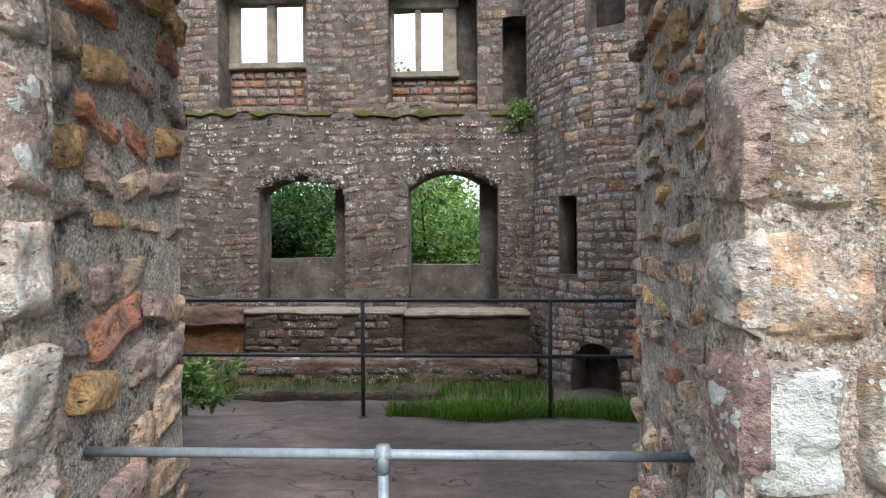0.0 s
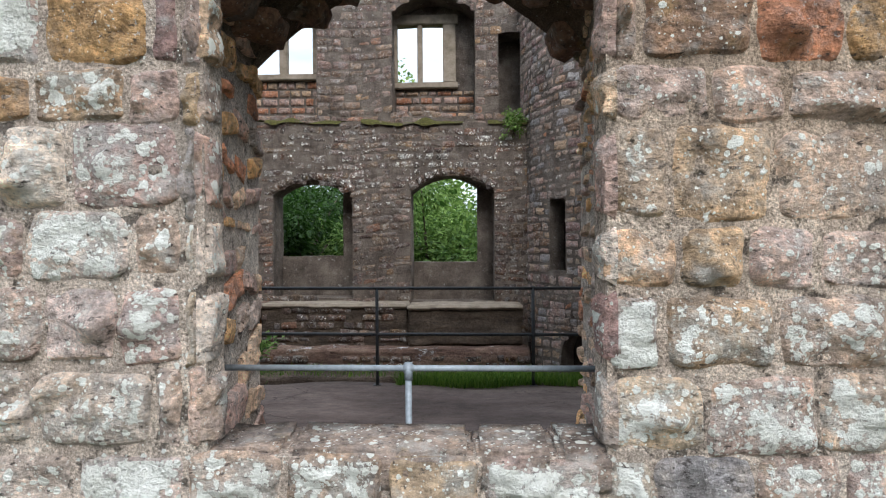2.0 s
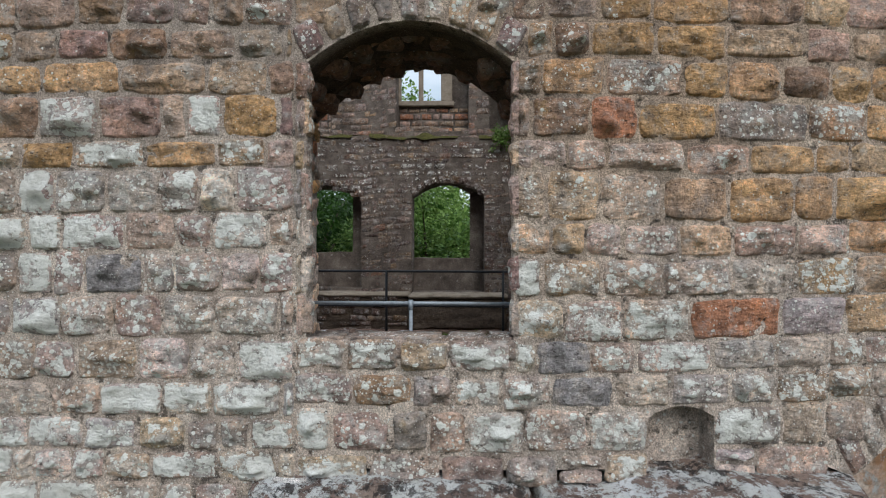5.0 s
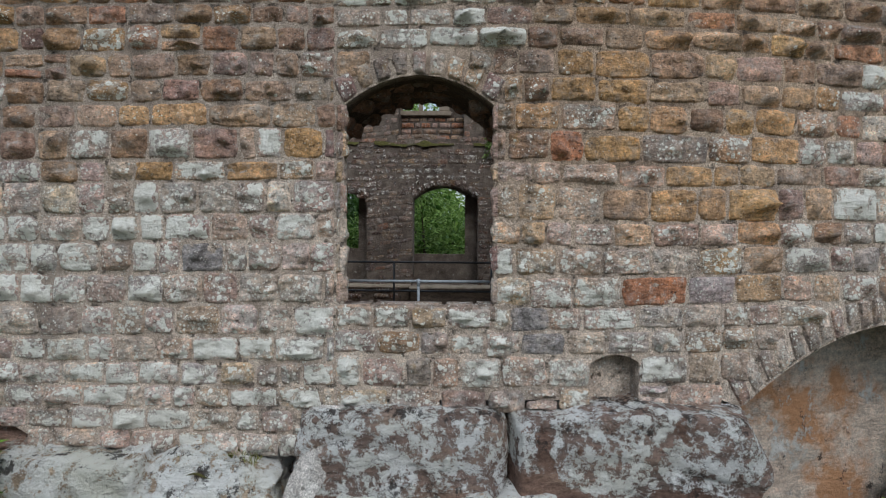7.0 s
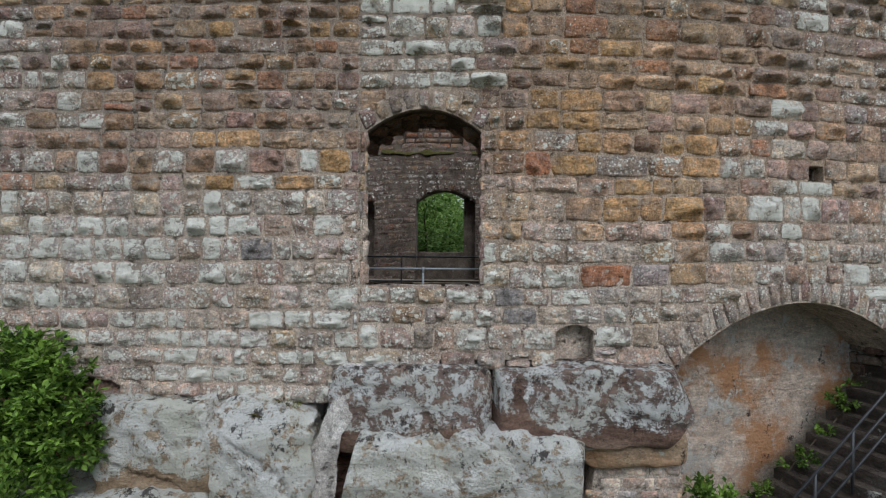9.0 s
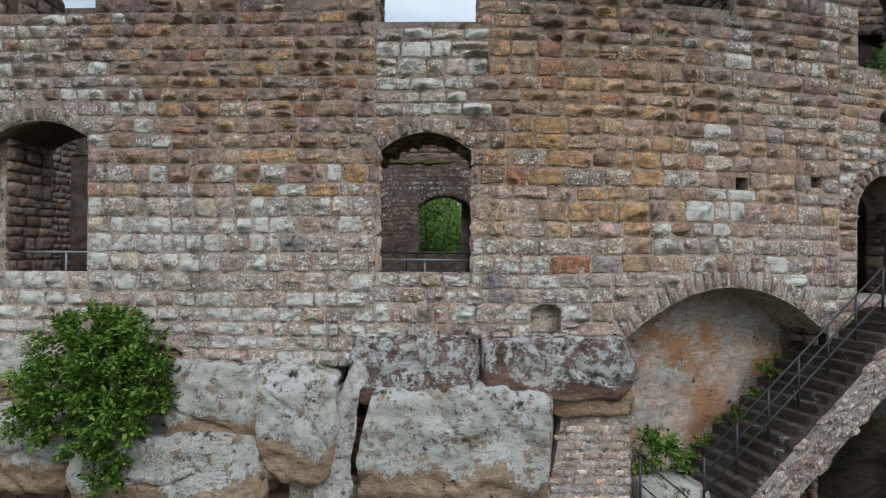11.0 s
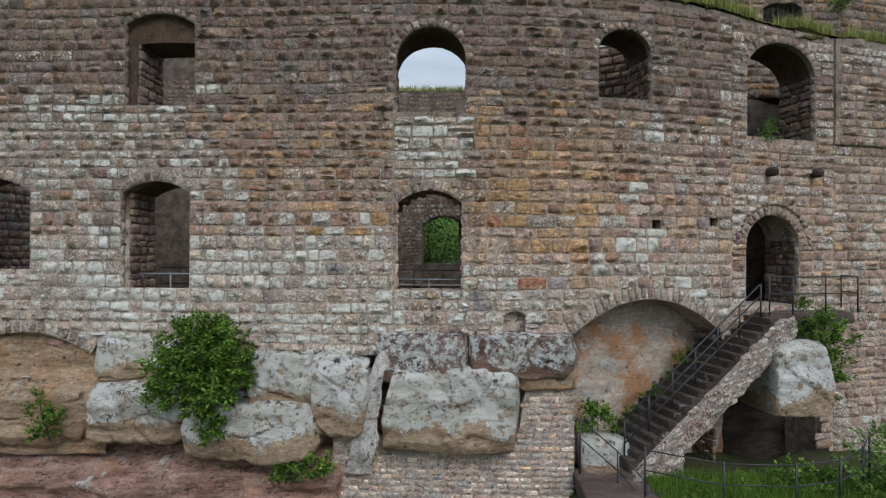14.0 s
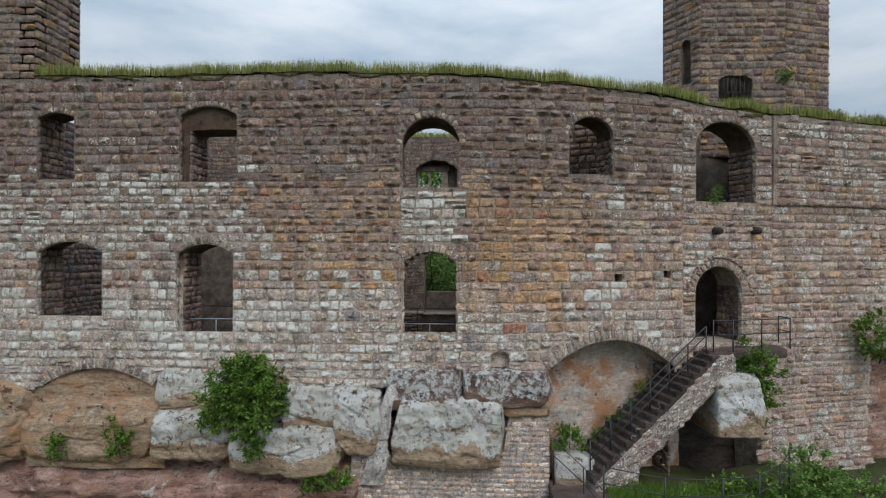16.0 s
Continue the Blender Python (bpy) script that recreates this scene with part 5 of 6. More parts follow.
f = [(i * 5 + j, (i + 1) * 5 + j, (i + 1) * 5 + j + 1, i * 5 + j + 1) for i in range(12) for j in range(4)]
tagged(mesh_object("floor_entry", v, f, FLOOR), "stone floor behind the doorway", "floor", kind="structure")

# ---- towers ----


def tower(name, label, corners, z0, z1, seed, holes=()):
    ob = empty(name, label, "tower", (corners[0][0], corners[0][1], z0), kind="structure")
    o = np.array(ob.location)
    r = random.Random(seed)
    pile = Pile()
    n = len(corners)
    for i in range(n):
        a, b = corners[i], corners[(i + 1) % n]
        plan = Plan([a, b])
        long = plan.s[-1]
        cuts = [h for k, h in holes if k == i]
        v, f = wall_slab(plan, 0, long, lambda u: z0, lambda u: z1, cuts, 0, 0.5, 0.5)
        mesh_object("tower_side", np.array(v) - o, f, MORTAR, ob, smooth=False, tone=lambda p: (0.62, 0.58, 0.52, 0))
        if i > 3:
            continue
        beds = courses(z0, z1, r, 0.27, 0.05)
        for p, q in zip(beds, beds[1:]):
            if q > z1:
                continue
            for s, t in free_spans(-0.02, long + 0.02, p, q, cuts, {}):
                for ua, ub in cut_lengths(s, t, r, 0.3, 0.7):
                    g = 0.012
                    vv, ff = stone_grid(plan, [(ua + g, p + g), (ub - g, p + g), (ub - g, q - g), (ua + g, q - g)], r.uniform(0.006, 0.02), 6, 6, r.uniform(0, 90), 0.0, 0.014, 0.5, 0.02, r.uniform(0.02, 0.08))
                    c = pick(r, [(TAN, 3), (GREY, 3), (BROWN, 2.4), (OCHRE, 1), (PINK, 1.5), (MAUVE, 1)])
                    k = r.uniform(0.55, 0.85)
                    pile.add(vv - o, ff, (c[0] * k, c[1] * k, c[2] * k, 0.05))
    pile.finish("stonework", STONE, ob)
    return ob


GRATE = Opening(0.69, 1.98, 8.36, 9.2, 9.44)
SLIT = Opening(0.85, 1.32, 9.2, 10.8, 11.0)
stair_tower = tower("stair_tower", "polygonal sandstone tower with a barred opening above the wall", [(9.3, 6.5), (10.2, 5.0), (13.42, 5.0), (15.4, 5.55), (15.9, 8.0), (14, 11), (10.1, 8.6)], 6.2, 16.0, 3, [(1, GRATE), (0, SLIT)])
for i in range(8):
    x = 10.95 + i * 0.165
    bar("grate_bar", (x, 5.12, 8.3), (x, 5.12, 9.45), 0.014, IRON, stair_tower, 6)
bar("grate_rail", (10.85, 5.12, 8.75), (12.25, 5.12, 8.75), 0.014, IRON, stair_tower, 6)
corner_tower = tower("corner_tower", "square sandstone corner tower rising above the wall", [(-20, 0.0), (-12.45, 0.0), (-12.45, 1.95), (-20, 1.95)], 7.9, 16.0, 7)

# ---- rock under the wall ----
rng = random.Random(61)


def rock_sheet(name, label, u0, u1, z0, z1, depth, material, seed, rough=0.25, nu=70, nz=40, kind="structure"):
    """A natural rock face below the masonry; depth(u, z) is how far it stands behind the wall's face."""
    v, f = [], []
    for j in range(nz + 1):
        for i in range(nu + 1):
            u, z = u0 + (u1 - u0) * i / nu, z0 + (z1 - z0) * j / nz
            w = Vector((u * 0.55 + seed, z * 0.9, seed))
            d = -depth(u, z) + rough * noise.fractal(w, 1.0, 2.0, 5) + rough * 0.5 * noise.noise(Vector((u * 0.2, seed, z * 3.2))) + 0.3 * rough * noise.fractal(Vector((u * 2.2, z * 4, seed)), 1.0, 2.0, 5)
            v.append(FRONT.place(u, z, d))
    f = [(j * (nu + 1) + i, j * (nu + 1) + i + 1, (j + 1) * (nu + 1) + i + 1, (j + 1) * (nu + 1) + i) for j in range(nz) for i in range(nu)]
    return tagged(mesh_object(name, v, f, material, tone=lambda p: (0.5, 0.5, 0.5, 0.0)), label, "rock", kind=kind)


rock_sheet("rock_base", "bedded red sandstone bedrock under the castle wall", -21, 3.7, -7.5, -1.0, lambda u, z: 0.7 if u > -2.2 else 0.35 - 0.75 * min(1, max(0, (-4.1 - z) / 0.7)), ROCK_RED, 3.0, 0.42, 170, 70)
rock_sheet("rock_end", "reddish rock face below the end of the wall", 14.5, 22, -7, -0.9, lambda u, z: 1.1, ROCK_RED, 15.0, 0.3, 30, 30)
rock_sheet("arch_recess", "orange-stained rock face inside the large relieving arch", 3.2, 8.8, -6, 0.1, lambda u, z: 1.0, ROCK_BACK, 9.0, 0.10, 60, 50)
rock_sheet("small_arch_rock", "smooth ochre rock face under the small relieving arch", -12.6, -8.2, -4.2, -0.9, lambda u, z: 0.18 - 0.3 * min(1, max(0, (-2.2 - z) / 0.3)), ROCK_WARM, 5.0, 0.10, 50, 40)
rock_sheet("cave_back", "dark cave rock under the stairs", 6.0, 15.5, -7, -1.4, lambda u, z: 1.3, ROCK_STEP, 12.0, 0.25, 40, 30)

BOULDER = "pale green lichened sandstone boulder under the castle wall"
boulder("boulder", (-1.12, -0.52, -3.95), (2.30, 1.1, -1.93), ROCK_PALE, 1.0, BOULDER, bulge=14)
boulder("boulder", (-2.9, -0.42, -3.6), (-1.42, 1.0, -1.57), ROCK_PALE, 2.0, BOULDER, bulge=14)
boulder("boulder", (-4.4, -0.5, -2.9), (-2.78, 1.0, -1.55), ROCK_PALE, 3.0, BOULDER, bulge=14)
boulder("boulder", (-6.0, -0.75, -4.1), (-2.75, 0.8, -2.65), ROCK_PALE, 4.0, BOULDER, bulge=8)
boulder("boulder", (-8.6, -0.15, -2.42), (-6.4, 1.0, -1.22), ROCK_PALE, 5.0, BOULDER, bulge=6)
boulder("boulder", (-8.5, -0.6, -3.8), (-6.0, 0.8, -2.42), ROCK_PALE, 6.0, BOULDER, bulge=9)
boulder("boulder", (-12.9, -0.45, -4.0), (-8.4, 0.8, -2.35), ROCK_WARM, 7.0, "smooth ochre sandstone boulder under the castle wall", bulge=3.5)
boulder("boulder", (-17.5, -0.5, -4.2), (-12.3, 0.8, -1.55), ROCK_WARM, 8.0, "weathered ochre sandstone boulder under the castle wall", bulge=4)
boulder("footing", (-1.3, -0.26, -2.3), (1.0, 0.9, -1.04), ROCK_DARK, 9.0, "dark lichened footing block below the window", bulge=7, rough=0.07)
boulder("footing", (0.9, -0.30, -2.12), (3.66, 1.0, -1.06), ROCK_DARK, 10.0, "dark lichened footing block below the niche", bulge=14, rough=0.07)
boulder("footing", (2.2, -0.2, -2.45), (3.66, 1.0, -1.8), ROCK_WARM, 11.0, "ochre footing block on the brick pier", bulge=6, rough=0.06)
boulder("stair_block", (8.7, 0.55, -3.35), (10.3, 2.2, -1.3), ROCK_PALE, 12.0, "large pale sandstone block under the stair landing", bulge=8, rough=0.14, group="")

# the cement run-off between the boulders
v, f = [], []
for j in range(31):
    k = j / 30
    z = -1.05 - 3.5 * k
    x = -0.92 - 0.78 * k - 0.1 * math.sin(k * 3) + 0.10 * noise.noise(Vector((k * 4.5, 7, 1)))
    w = 0.13 + 0.24 * k + 0.09 * noise.noise(Vector((k * 5, 0, 3))) + 0.05 * noise.noise(Vector((k * 17, 0, 3)))
    for i in range(7):
        s = i / 6 * 2 - 1
        v.append((x + s * w, -0.10 - 0.03 * (1 - s * s) - 0.20 * math.sin(min(1, k * 1.05) * math.pi) ** 0.5 + 0.04 * noise.noise(Vector((s * 2, k * 9, 1))) + 0.25 * max(0, 0.2 - k), z))
f = [(j * 7 + i, j * 7 + i + 1, (j + 1) * 7 + i + 1, (j + 1) * 7 + i) for j in range(30) for i in range(6)]
tagged(mesh_object("cement_run", v, [q[::-1] for q in f], MORTAR, tone=lambda p: (1.45, 1.56, 1.68, 0.06)), "hardened grey cement run between the boulders", "cement")

# pier of small squared stone
PIER = Plan([(-2.4, 0.08), (2.4, -0.02), (3.62, 0.02), (3.66, 1.2)])
pier = empty("masonry_pier", "pier of small squared grey stones under the boulder", "pier", kind="structure")
v, f = wall_slab(PIER, 0, PIER.s[-1], lambda u: -7.0, lambda u: -3.75 + 1.85 * min(1, max(0, (u - 4.65) / 0.25)), [], 0, 0.4, 0.3)
mesh_object("mortar_face", v, f, MORTAR, pier, smooth=False, tone=lambda p: (1.35, 1.32, 1.3, 0.05))
pile = Pile()
beds = courses(-6.0, -1.9, rng, 0.155, 0.025)
for z0, z1 in zip(beds, beds[1:]):
    for ua, ub in cut_lengths(0, PIER.s[-1], rng, 0.16, 0.36):
        mu = (ua + ub) / 2
        if z1 > -3.75 + 1.85 * min(1, max(0, (mu - 4.65) / 0.25)):
            continue
        c = pick(rng, [(GREY, 3), (PINK, 1.6), (PALE, 2.6), (TAN, 0.8), (BLUE, 1.6)])
        k = rng.uniform(1.35, 1.8)
        pile.add(*stone_grid(PIER, [(ua + .008, z0 + .008), (ub - .008, z0 + .008), (ub - .008, z1 - .008), (ua + .008, z1 - .008)], rng.uniform(.006, .02), 3, 3, rng.uniform(0, 90), 0.0, 0.02), (c[0] * k, c[1] * k, c[2] * k, 0.12))
pile.finish("stonework", STONE, pier)

# ---- stairs, landing and rails ----
FOOT, HEAD = Vector((4.72, -0.15, -4.15)), Vector((8.86, 1.15, -0.72))
STEPS = 20
ALONG = (HEAD - FOOT) / STEPS
FLAT = Vector((ALONG.x, ALONG.y, 0)).normalized()
BACK = Vector((-FLAT.y, FLAT.x, 0))
stairs = empty("stone_stairs", "straight flight of worn sandstone steps on a masonry flank", "stairs", FOOT, kind="structure")
rng = random.Random(71)
for i in range(STEPS):
    p = ALONG * i
    bm = bmesh.new()
    box_mesh(bm, (0, 0, 0), (1, 1, 1), 0)
    run = Vector((ALONG.x, ALONG.y, 0)).length
    for q in bm.verts:
        s, t, h = q.co
        q.co = p + FLAT * (s * (run + 0.14) - 0.02) + BACK * (-0.36 + t * 1.5) + Vector((0, 0, ALONG.z * 0.98 * h + (0.0 if h else -0.12)))
    bmesh.ops.bevel(bm, geom=bm.edges[:], offset=0.018, segments=2, affect="EDGES")
    for q in bm.verts:
        q.co += Vector(noise.noise_vector(q.co * 3)) * 0.012
    part("step", bm, ROCK_STEP, stairs)
# flank wall: sloping masonry below the steps, with a half arch
flank = Plan([tuple((FOOT + FLAT * 0.05 - BACK * 0.40).xy), tuple((HEAD + FLAT * 0.6 - BACK * 0.40).xy)])
LONG = flank.s[-1]
slope = ALONG.z / Vector((ALONG.x, ALONG.y, 0)).length


def flank_top(u):
    return min(FOOT.z - 0.06 + slope * u, HEAD.z - 0.05)


def flank_low(u):
    return -6.2 if u < 1.35 else max(-6.2, FOOT.z - 0.62 + slope * (u - 0.35) * 1.0)


v, f = wall_slab(flank, 0, LONG, flank_low, flank_top, [], 0, 1.0, 0.12)
mesh_object("flank_core", np.array(v) - np.array(FOOT), f, MORTAR, stairs, smooth=False, tone=plain)
pile = Pile()
for i in range(260):
    u = rng.uniform(0.1, LONG - 0.1)
    lo, hi = max(flank_low(u), -4.9), flank_top(u)
    z = rng.uniform(lo, hi)
    w, h = rng.uniform(0.12, 0.3), rng.uniform(0.09, 0.17)
    sh = slope * 0.5
    q4 = [(u - w / 2, z - h / 2 - w / 2 * sh), (u + w / 2, z - h / 2 + w / 2 * sh), (u + w / 2, z + h / 2 + w / 2 * sh), (u - w / 2, z + h / 2 - w / 2 * sh)]
    c = pick(rng, [(GREY, 3), (PINK, 3), (PALE, 2), (MAUVE, 2)])
    vv, ff = stone_grid(flank, q4, rng.uniform(.02, .05), 4, 4, rng.uniform(0, 90), 0.0, 0.03)
    pile.add(vv - np.array(FOOT), ff, (*c, 0.28))
pile.finish("flank_stones", STONE, stairs)

bm = bmesh.new()
box_mesh(bm, (8.8, 1.15, -0.95), (11.7, 3.6, -0.64), 0.04)
bmesh.ops.subdivide_edges(bm, edges=bm.edges[:], cuts=5, use_grid_fill=True)
for q in bm.verts:
    q.co.y += 0.27 * (q.co.x - 9)
    q.co += Vector(noise.noise_vector(q.co * 2.0)) * 0.05
landing = empty("landing", "stone landing in front of the arched doorway", "landing", kind="structure")
part("landing_slab", bm, FLOOR, landing)

stair_rail = empty("stair_rail", "dark iron handrail with posts along the steps", "railing", FOOT)
for i in range(7):
    p = FOOT + ALONG * (0.4 + i * 3.15)
    bar("post", p + Vector((0, 0, 0.1)), p + Vector((0, 0, 1.0)), 0.022, IRON, stair_rail)
for h, name in ((1.0, "handrail"), (0.7, "middle_rail"), (0.4, "middle_rail")):
    bar(name, FOOT + ALONG * 0.4 + Vector((0, 0, h)), FOOT + ALONG * 19.3 + Vector((0, 0, h)), 0.018, IRON, stair_rail)
landing_rail = empty("landing_rail", "dark iron railing round the landing", "railing", (9.6, 1.25, -0.65))
pts = [Vector((8.95, 1.12, -0.66)), Vector((9.6, 1.2, -0.66)), Vector((10.65, 1.5, -0.66)), Vector((11.75, 1.85, -0.66)), Vector((11.75, 2.5, -0.66))]
for a, b in zip(pts, pts[1:]):
    for h in (1.0, 0.55):
        bar("rail", a + Vector((0, 0, h)), b + Vector((0, 0, h)), 0.016, IRON, landing_rail)
for p in pts:
    bar("post", p, p + Vector((0, 0, 1.02)), 0.02, IRON, landing_rail)

# iron rails at the foot of the wall
lower_fence = empty("path_fence", "dark iron fence of posts and thin rails along the path", "railing", (7, -1.6, -4.6))
run = [Vector((4.9, -1.3, -4.35)), Vector((6.4, -1.75, -4.45)), Vector((7.9, -1.75, -4.45)), Vector((8.95, -1.55, -4.4)), Vector((9.75, -1.1, -4.3)), Vector((10.4, -0.4, -4.2))]
for a, b in zip(run, run[1:]):
    for h in (0.95, 0.5):
        bar("rail", a + Vector((0, 0, h)), b + Vector((0, 0, h)), 0.014, IRON, lower_fence, 6)
for p in run:
    bar("post", p - Vector((0, 0, 0.3)), p + Vector((0, 0, 1.0)), 0.024, IRON, lower_fence, 6)
path_rail = empty("path_rail", "dark iron handrail beside the lower path", "railing", (3.9, -0.2, -4.6))
run = [Vector((3.72, -0.15, -4.0)), Vector((4.5, -0.6, -4.6)), Vector((5.0, -1.2, -5.1))]
for a, b in zip(run, run[1:]):
    for h in (0.9, 0.45):
        bar("rail", a + Vector((0, 0, h)), b + Vector((0, 0, h)), 0.016, IRON, path_rail, 6)
for p in run:
    bar("post", p - Vector((0, 0, 0.5)), p + Vector((0, 0, 0.92)), 0.02, IRON, path_rail, 6)

# steel rail across the main window
window_rail = empty("window_rail", "galvanised steel safety rail across the window", "railing", (0, 0.5, -0.72))
bar("top_rail", (-1.12, 0.5, 0.25), (1.05, 0.5, 0.245), 0.0155, STEEL, window_rail, 14)
post = bar("post", (-0.03, 0.5, -0.72), (-0.03, 0.5, 0.25), 0.0165, STEEL, window_rail, 14)
bm = bmesh.new()
box_mesh(bm, (-0.09, -0.06, -0.01), (0.03, 0.06, 0.02), 0.006)
part("base_plate", bm, STEEL, post)
bar("fitting", (-0.03, 0.5, 0.19), (-0.03, 0.5, 0.275), 0.0205, STEEL, window_rail, 14)
bar("fitting", (-0.055, 0.5, 0.2475), (-0.005, 0.5, 0.2475), 0.0195, STEEL, window_rail, 14)
other_rail = empty("window_rail", "galvanised steel safety rail across a side window", "railing", (-7, 0.5, -0.3))
bar("top_rail", (-8.0, 0.5, 0.35), (-5.95, 0.5, 0.35), 0.021, STEEL, other_rail, 10)
bar("post", (-6.85, 0.5, -0.3), (-6.85, 0.5, 0.35), 0.021, STEEL, other_rail, 10)

# iron railing across the floor's edge
floor_rail = empty("floor_rail", "dark iron railing at the edge of the rock floor", "railing", (0, 3.85, -0.75))
for z in (0.37, -0.15):
    bar("rail", (-9.0, 3.85, z + 0.03), (4.45, 3.85, z - 0.02), 0.018, IRON, floor_rail, 10)
for i in range(8):
    x = -0.72 + 1.755 * (i - 5)
    post = bar("post", (x, 3.85, -0.78), (x, 3.85, 0.385), 0.019, IRON, floor_rail, 10)
    bm = bmesh.new()
    box_mesh(bm, (x - 0.05, -0.05, -0.02), (x + 0.05, 0.05, 0.03), 0.006)
    part("base_plate", bm, IRON, post)

# stone benches and blocks along the rear wall
rng = random.Random(81)


def bench(label, lo, hi, face, seed, rubble=0, slab=True):
    """A hewn bench: a block with a rubble or tooled face under a worn pale slab."""
    ob = empty("stone_bench", label, "bench", ((lo[0] + hi[0]) / 2, (lo[1] + hi[1]) / 2, lo[2]), "benches along the rear wall")
    o = Vector(ob.location)

    def slab_mesh(name, a, b, material, rough):
        bm = bmesh.new()
        box_mesh(bm, Vector(a) - o, Vector(b) - o, 0.03)
        bmesh.ops.subdivide_edges(bm, edges=[e for e in bm.edges if e.calc_length() > 0.3], cuts=14, use_grid_fill=True)
        for q in bm.verts:
            q.co += Vector(noise.noise_vector(q.co * 2.2 + Vector((seed, 0, 0)))) * rough + Vector(noise.noise_vector(q.co * 7)) * rough * 0.5
        me = part(name, bm, material, ob, smooth=True).data
        me.attributes.new("tint", "FLOAT_COLOR", "FACE").data.foreach_set("color", np.tile(np.array([0.5, 0.5, 0.5, -0.25], dtype=np.float32), len(me.polygons)))

    slab_mesh("block", lo, (hi[0], hi[1], hi[2] - (0.10 if slab else 0)), face, 0.05)
    if slab:
        slab_mesh("seat_slab", (lo[0] - 0.02, lo[1] - 0.06, hi[2] - 0.11), (hi[0] + 0.02, hi[1], hi[2]), FRAME_STONE, 0.025)
    if rubble:
        plan, pile = Plan([(lo[0], lo[1]), (hi[0], lo[1])]), Pile()
        beds = courses(lo[2], hi[2] - 0.2, rng, 0.17, 0.05)
        for z0, z1 in zip(beds, beds[1:]):
            for a, b in cut_lengths(0, hi[0] - lo[0], rng, 0.14, 0.5):
                if rng.random() < rubble:
                    e = lambda: rng.uniform(-.025, .025)
                    c = far_colour(lo[0] + a, z0, rng)
                    v, f = stone_grid(plan, [(a + e(), z0 + e()), (b + e(), z0 + e()), (b + e(), z1 + e()), (a + e(), z1 + e())], 0.02, 4, 4, rng.uniform(0, 90), 0.012, 0.03, 0.8, 0.03)
                    pile.add(v - np.array(o), f, (*c[:3], 0.12))
        pile.finish("rubble_face", STONE, ob)


bench("rubble bench with a worn pale stone seat under the rear window", (-4.5, 10.25, -2.3), (-1.05, 11.0, -0.52), ROCK_BENCH, 1, 0.6)
bench("dark tooled sandstone bench with a pale worn top", (-1.0, 10.15, -1.5), (1.62, 11.0, -0.55), ROCK_BENCH, 2)
bench("orange-brown rock ledge under dark overhanging blocks", (-7.6, 10.35, -2.3), (-4.55, 11.0, -0.8), ROCK_EARTH, 3, 0, False)
bench("dark lichened blocks on the orange rock ledge", (-7.6, 10.15, -0.86), (-4.5, 11.0, -0.5), ROCK_DARK, 4, 0, False)
bench("low rubble plinth with pale lichen along the rear wall", (-6.8, 9.75, -2.4), (1.75, 10.4, -1.5), ROCK_DARK, 5, 0.5, False)
bench("low mossy kerb of hewn stone on the sunken ground", (-4.2, 8.9, -2.3), (-0.2, 9.6, -1.92), ROCK_BENCH, 6, 0, False)

# ---- ground, path and distance ----
v, f = [], []
rings = [0, 1, 2, 3, 4, 5, 6, 8, 10, 13, 17, 22, 30, 45, 70, 120, 250, 600, 1500, 4000]
SEG = 64


def ground_height(x, y):
    base = -5.4
    if x > 3.4 and y < 3:
        base = -4.75
    far = math.hypot(x, y)
    return base + 0.16 * noise.noise(Vector((x * 0.4, y * 0.4, 2))) - min(14, max(0, far - 26) * 0.3)


v = [(3, 0, ground_height(3, 0))]
for r in rings[1:]:
    for i in range(SEG):
        a = 2 * math.pi * i / SEG
        x, y = 3 + r * math.cos(a), r * math.sin(a)
        v.append((x, y, ground_height(x, y)))
f = [(0, 1 + i, 1 + (i + 1) % SEG) for i in range(SEG)]
for k in range(len(rings) - 2):
    for i in range(SEG):
        a, b = 1 + k * SEG + i, 1 + k * SEG + (i + 1) % SEG
        f.append((a, b, b + SEG, a + SEG))
tagged(mesh_object("ground", v, f, SOIL), "grassy earth round the castle rock reaching to the horizon", "ground", kind="structure")

rng = random.Random(91)
bm = bmesh.new()
box_mesh(bm, (3.6, -2.2, -4.85), (5.6, 0.35, -4.45), 0.03)
bmesh.ops.subdivide_edges(bm, edges=bm.edges[:], cuts=5, use_grid_fill=True)
for q in bm.verts:
    q.co += Vector(noise.noise_vector(q.co * 2)) * 0.05
me = bpy.data.meshes.new("path")
bm.to_mesh(me)
bm.free()
me.materials.append(FLOOR)
tagged(new("path", me), "trodden stone path at the foot of the stairs", "path", kind="structure")
boulder("path_block", (3.75, -0.1, -4.6), (5.0, 0.75, -3.62), ROCK_PALE, 31.0, "low pale stone block at the foot of the arch", bulge=6, rough=0.06, n=10, group="")

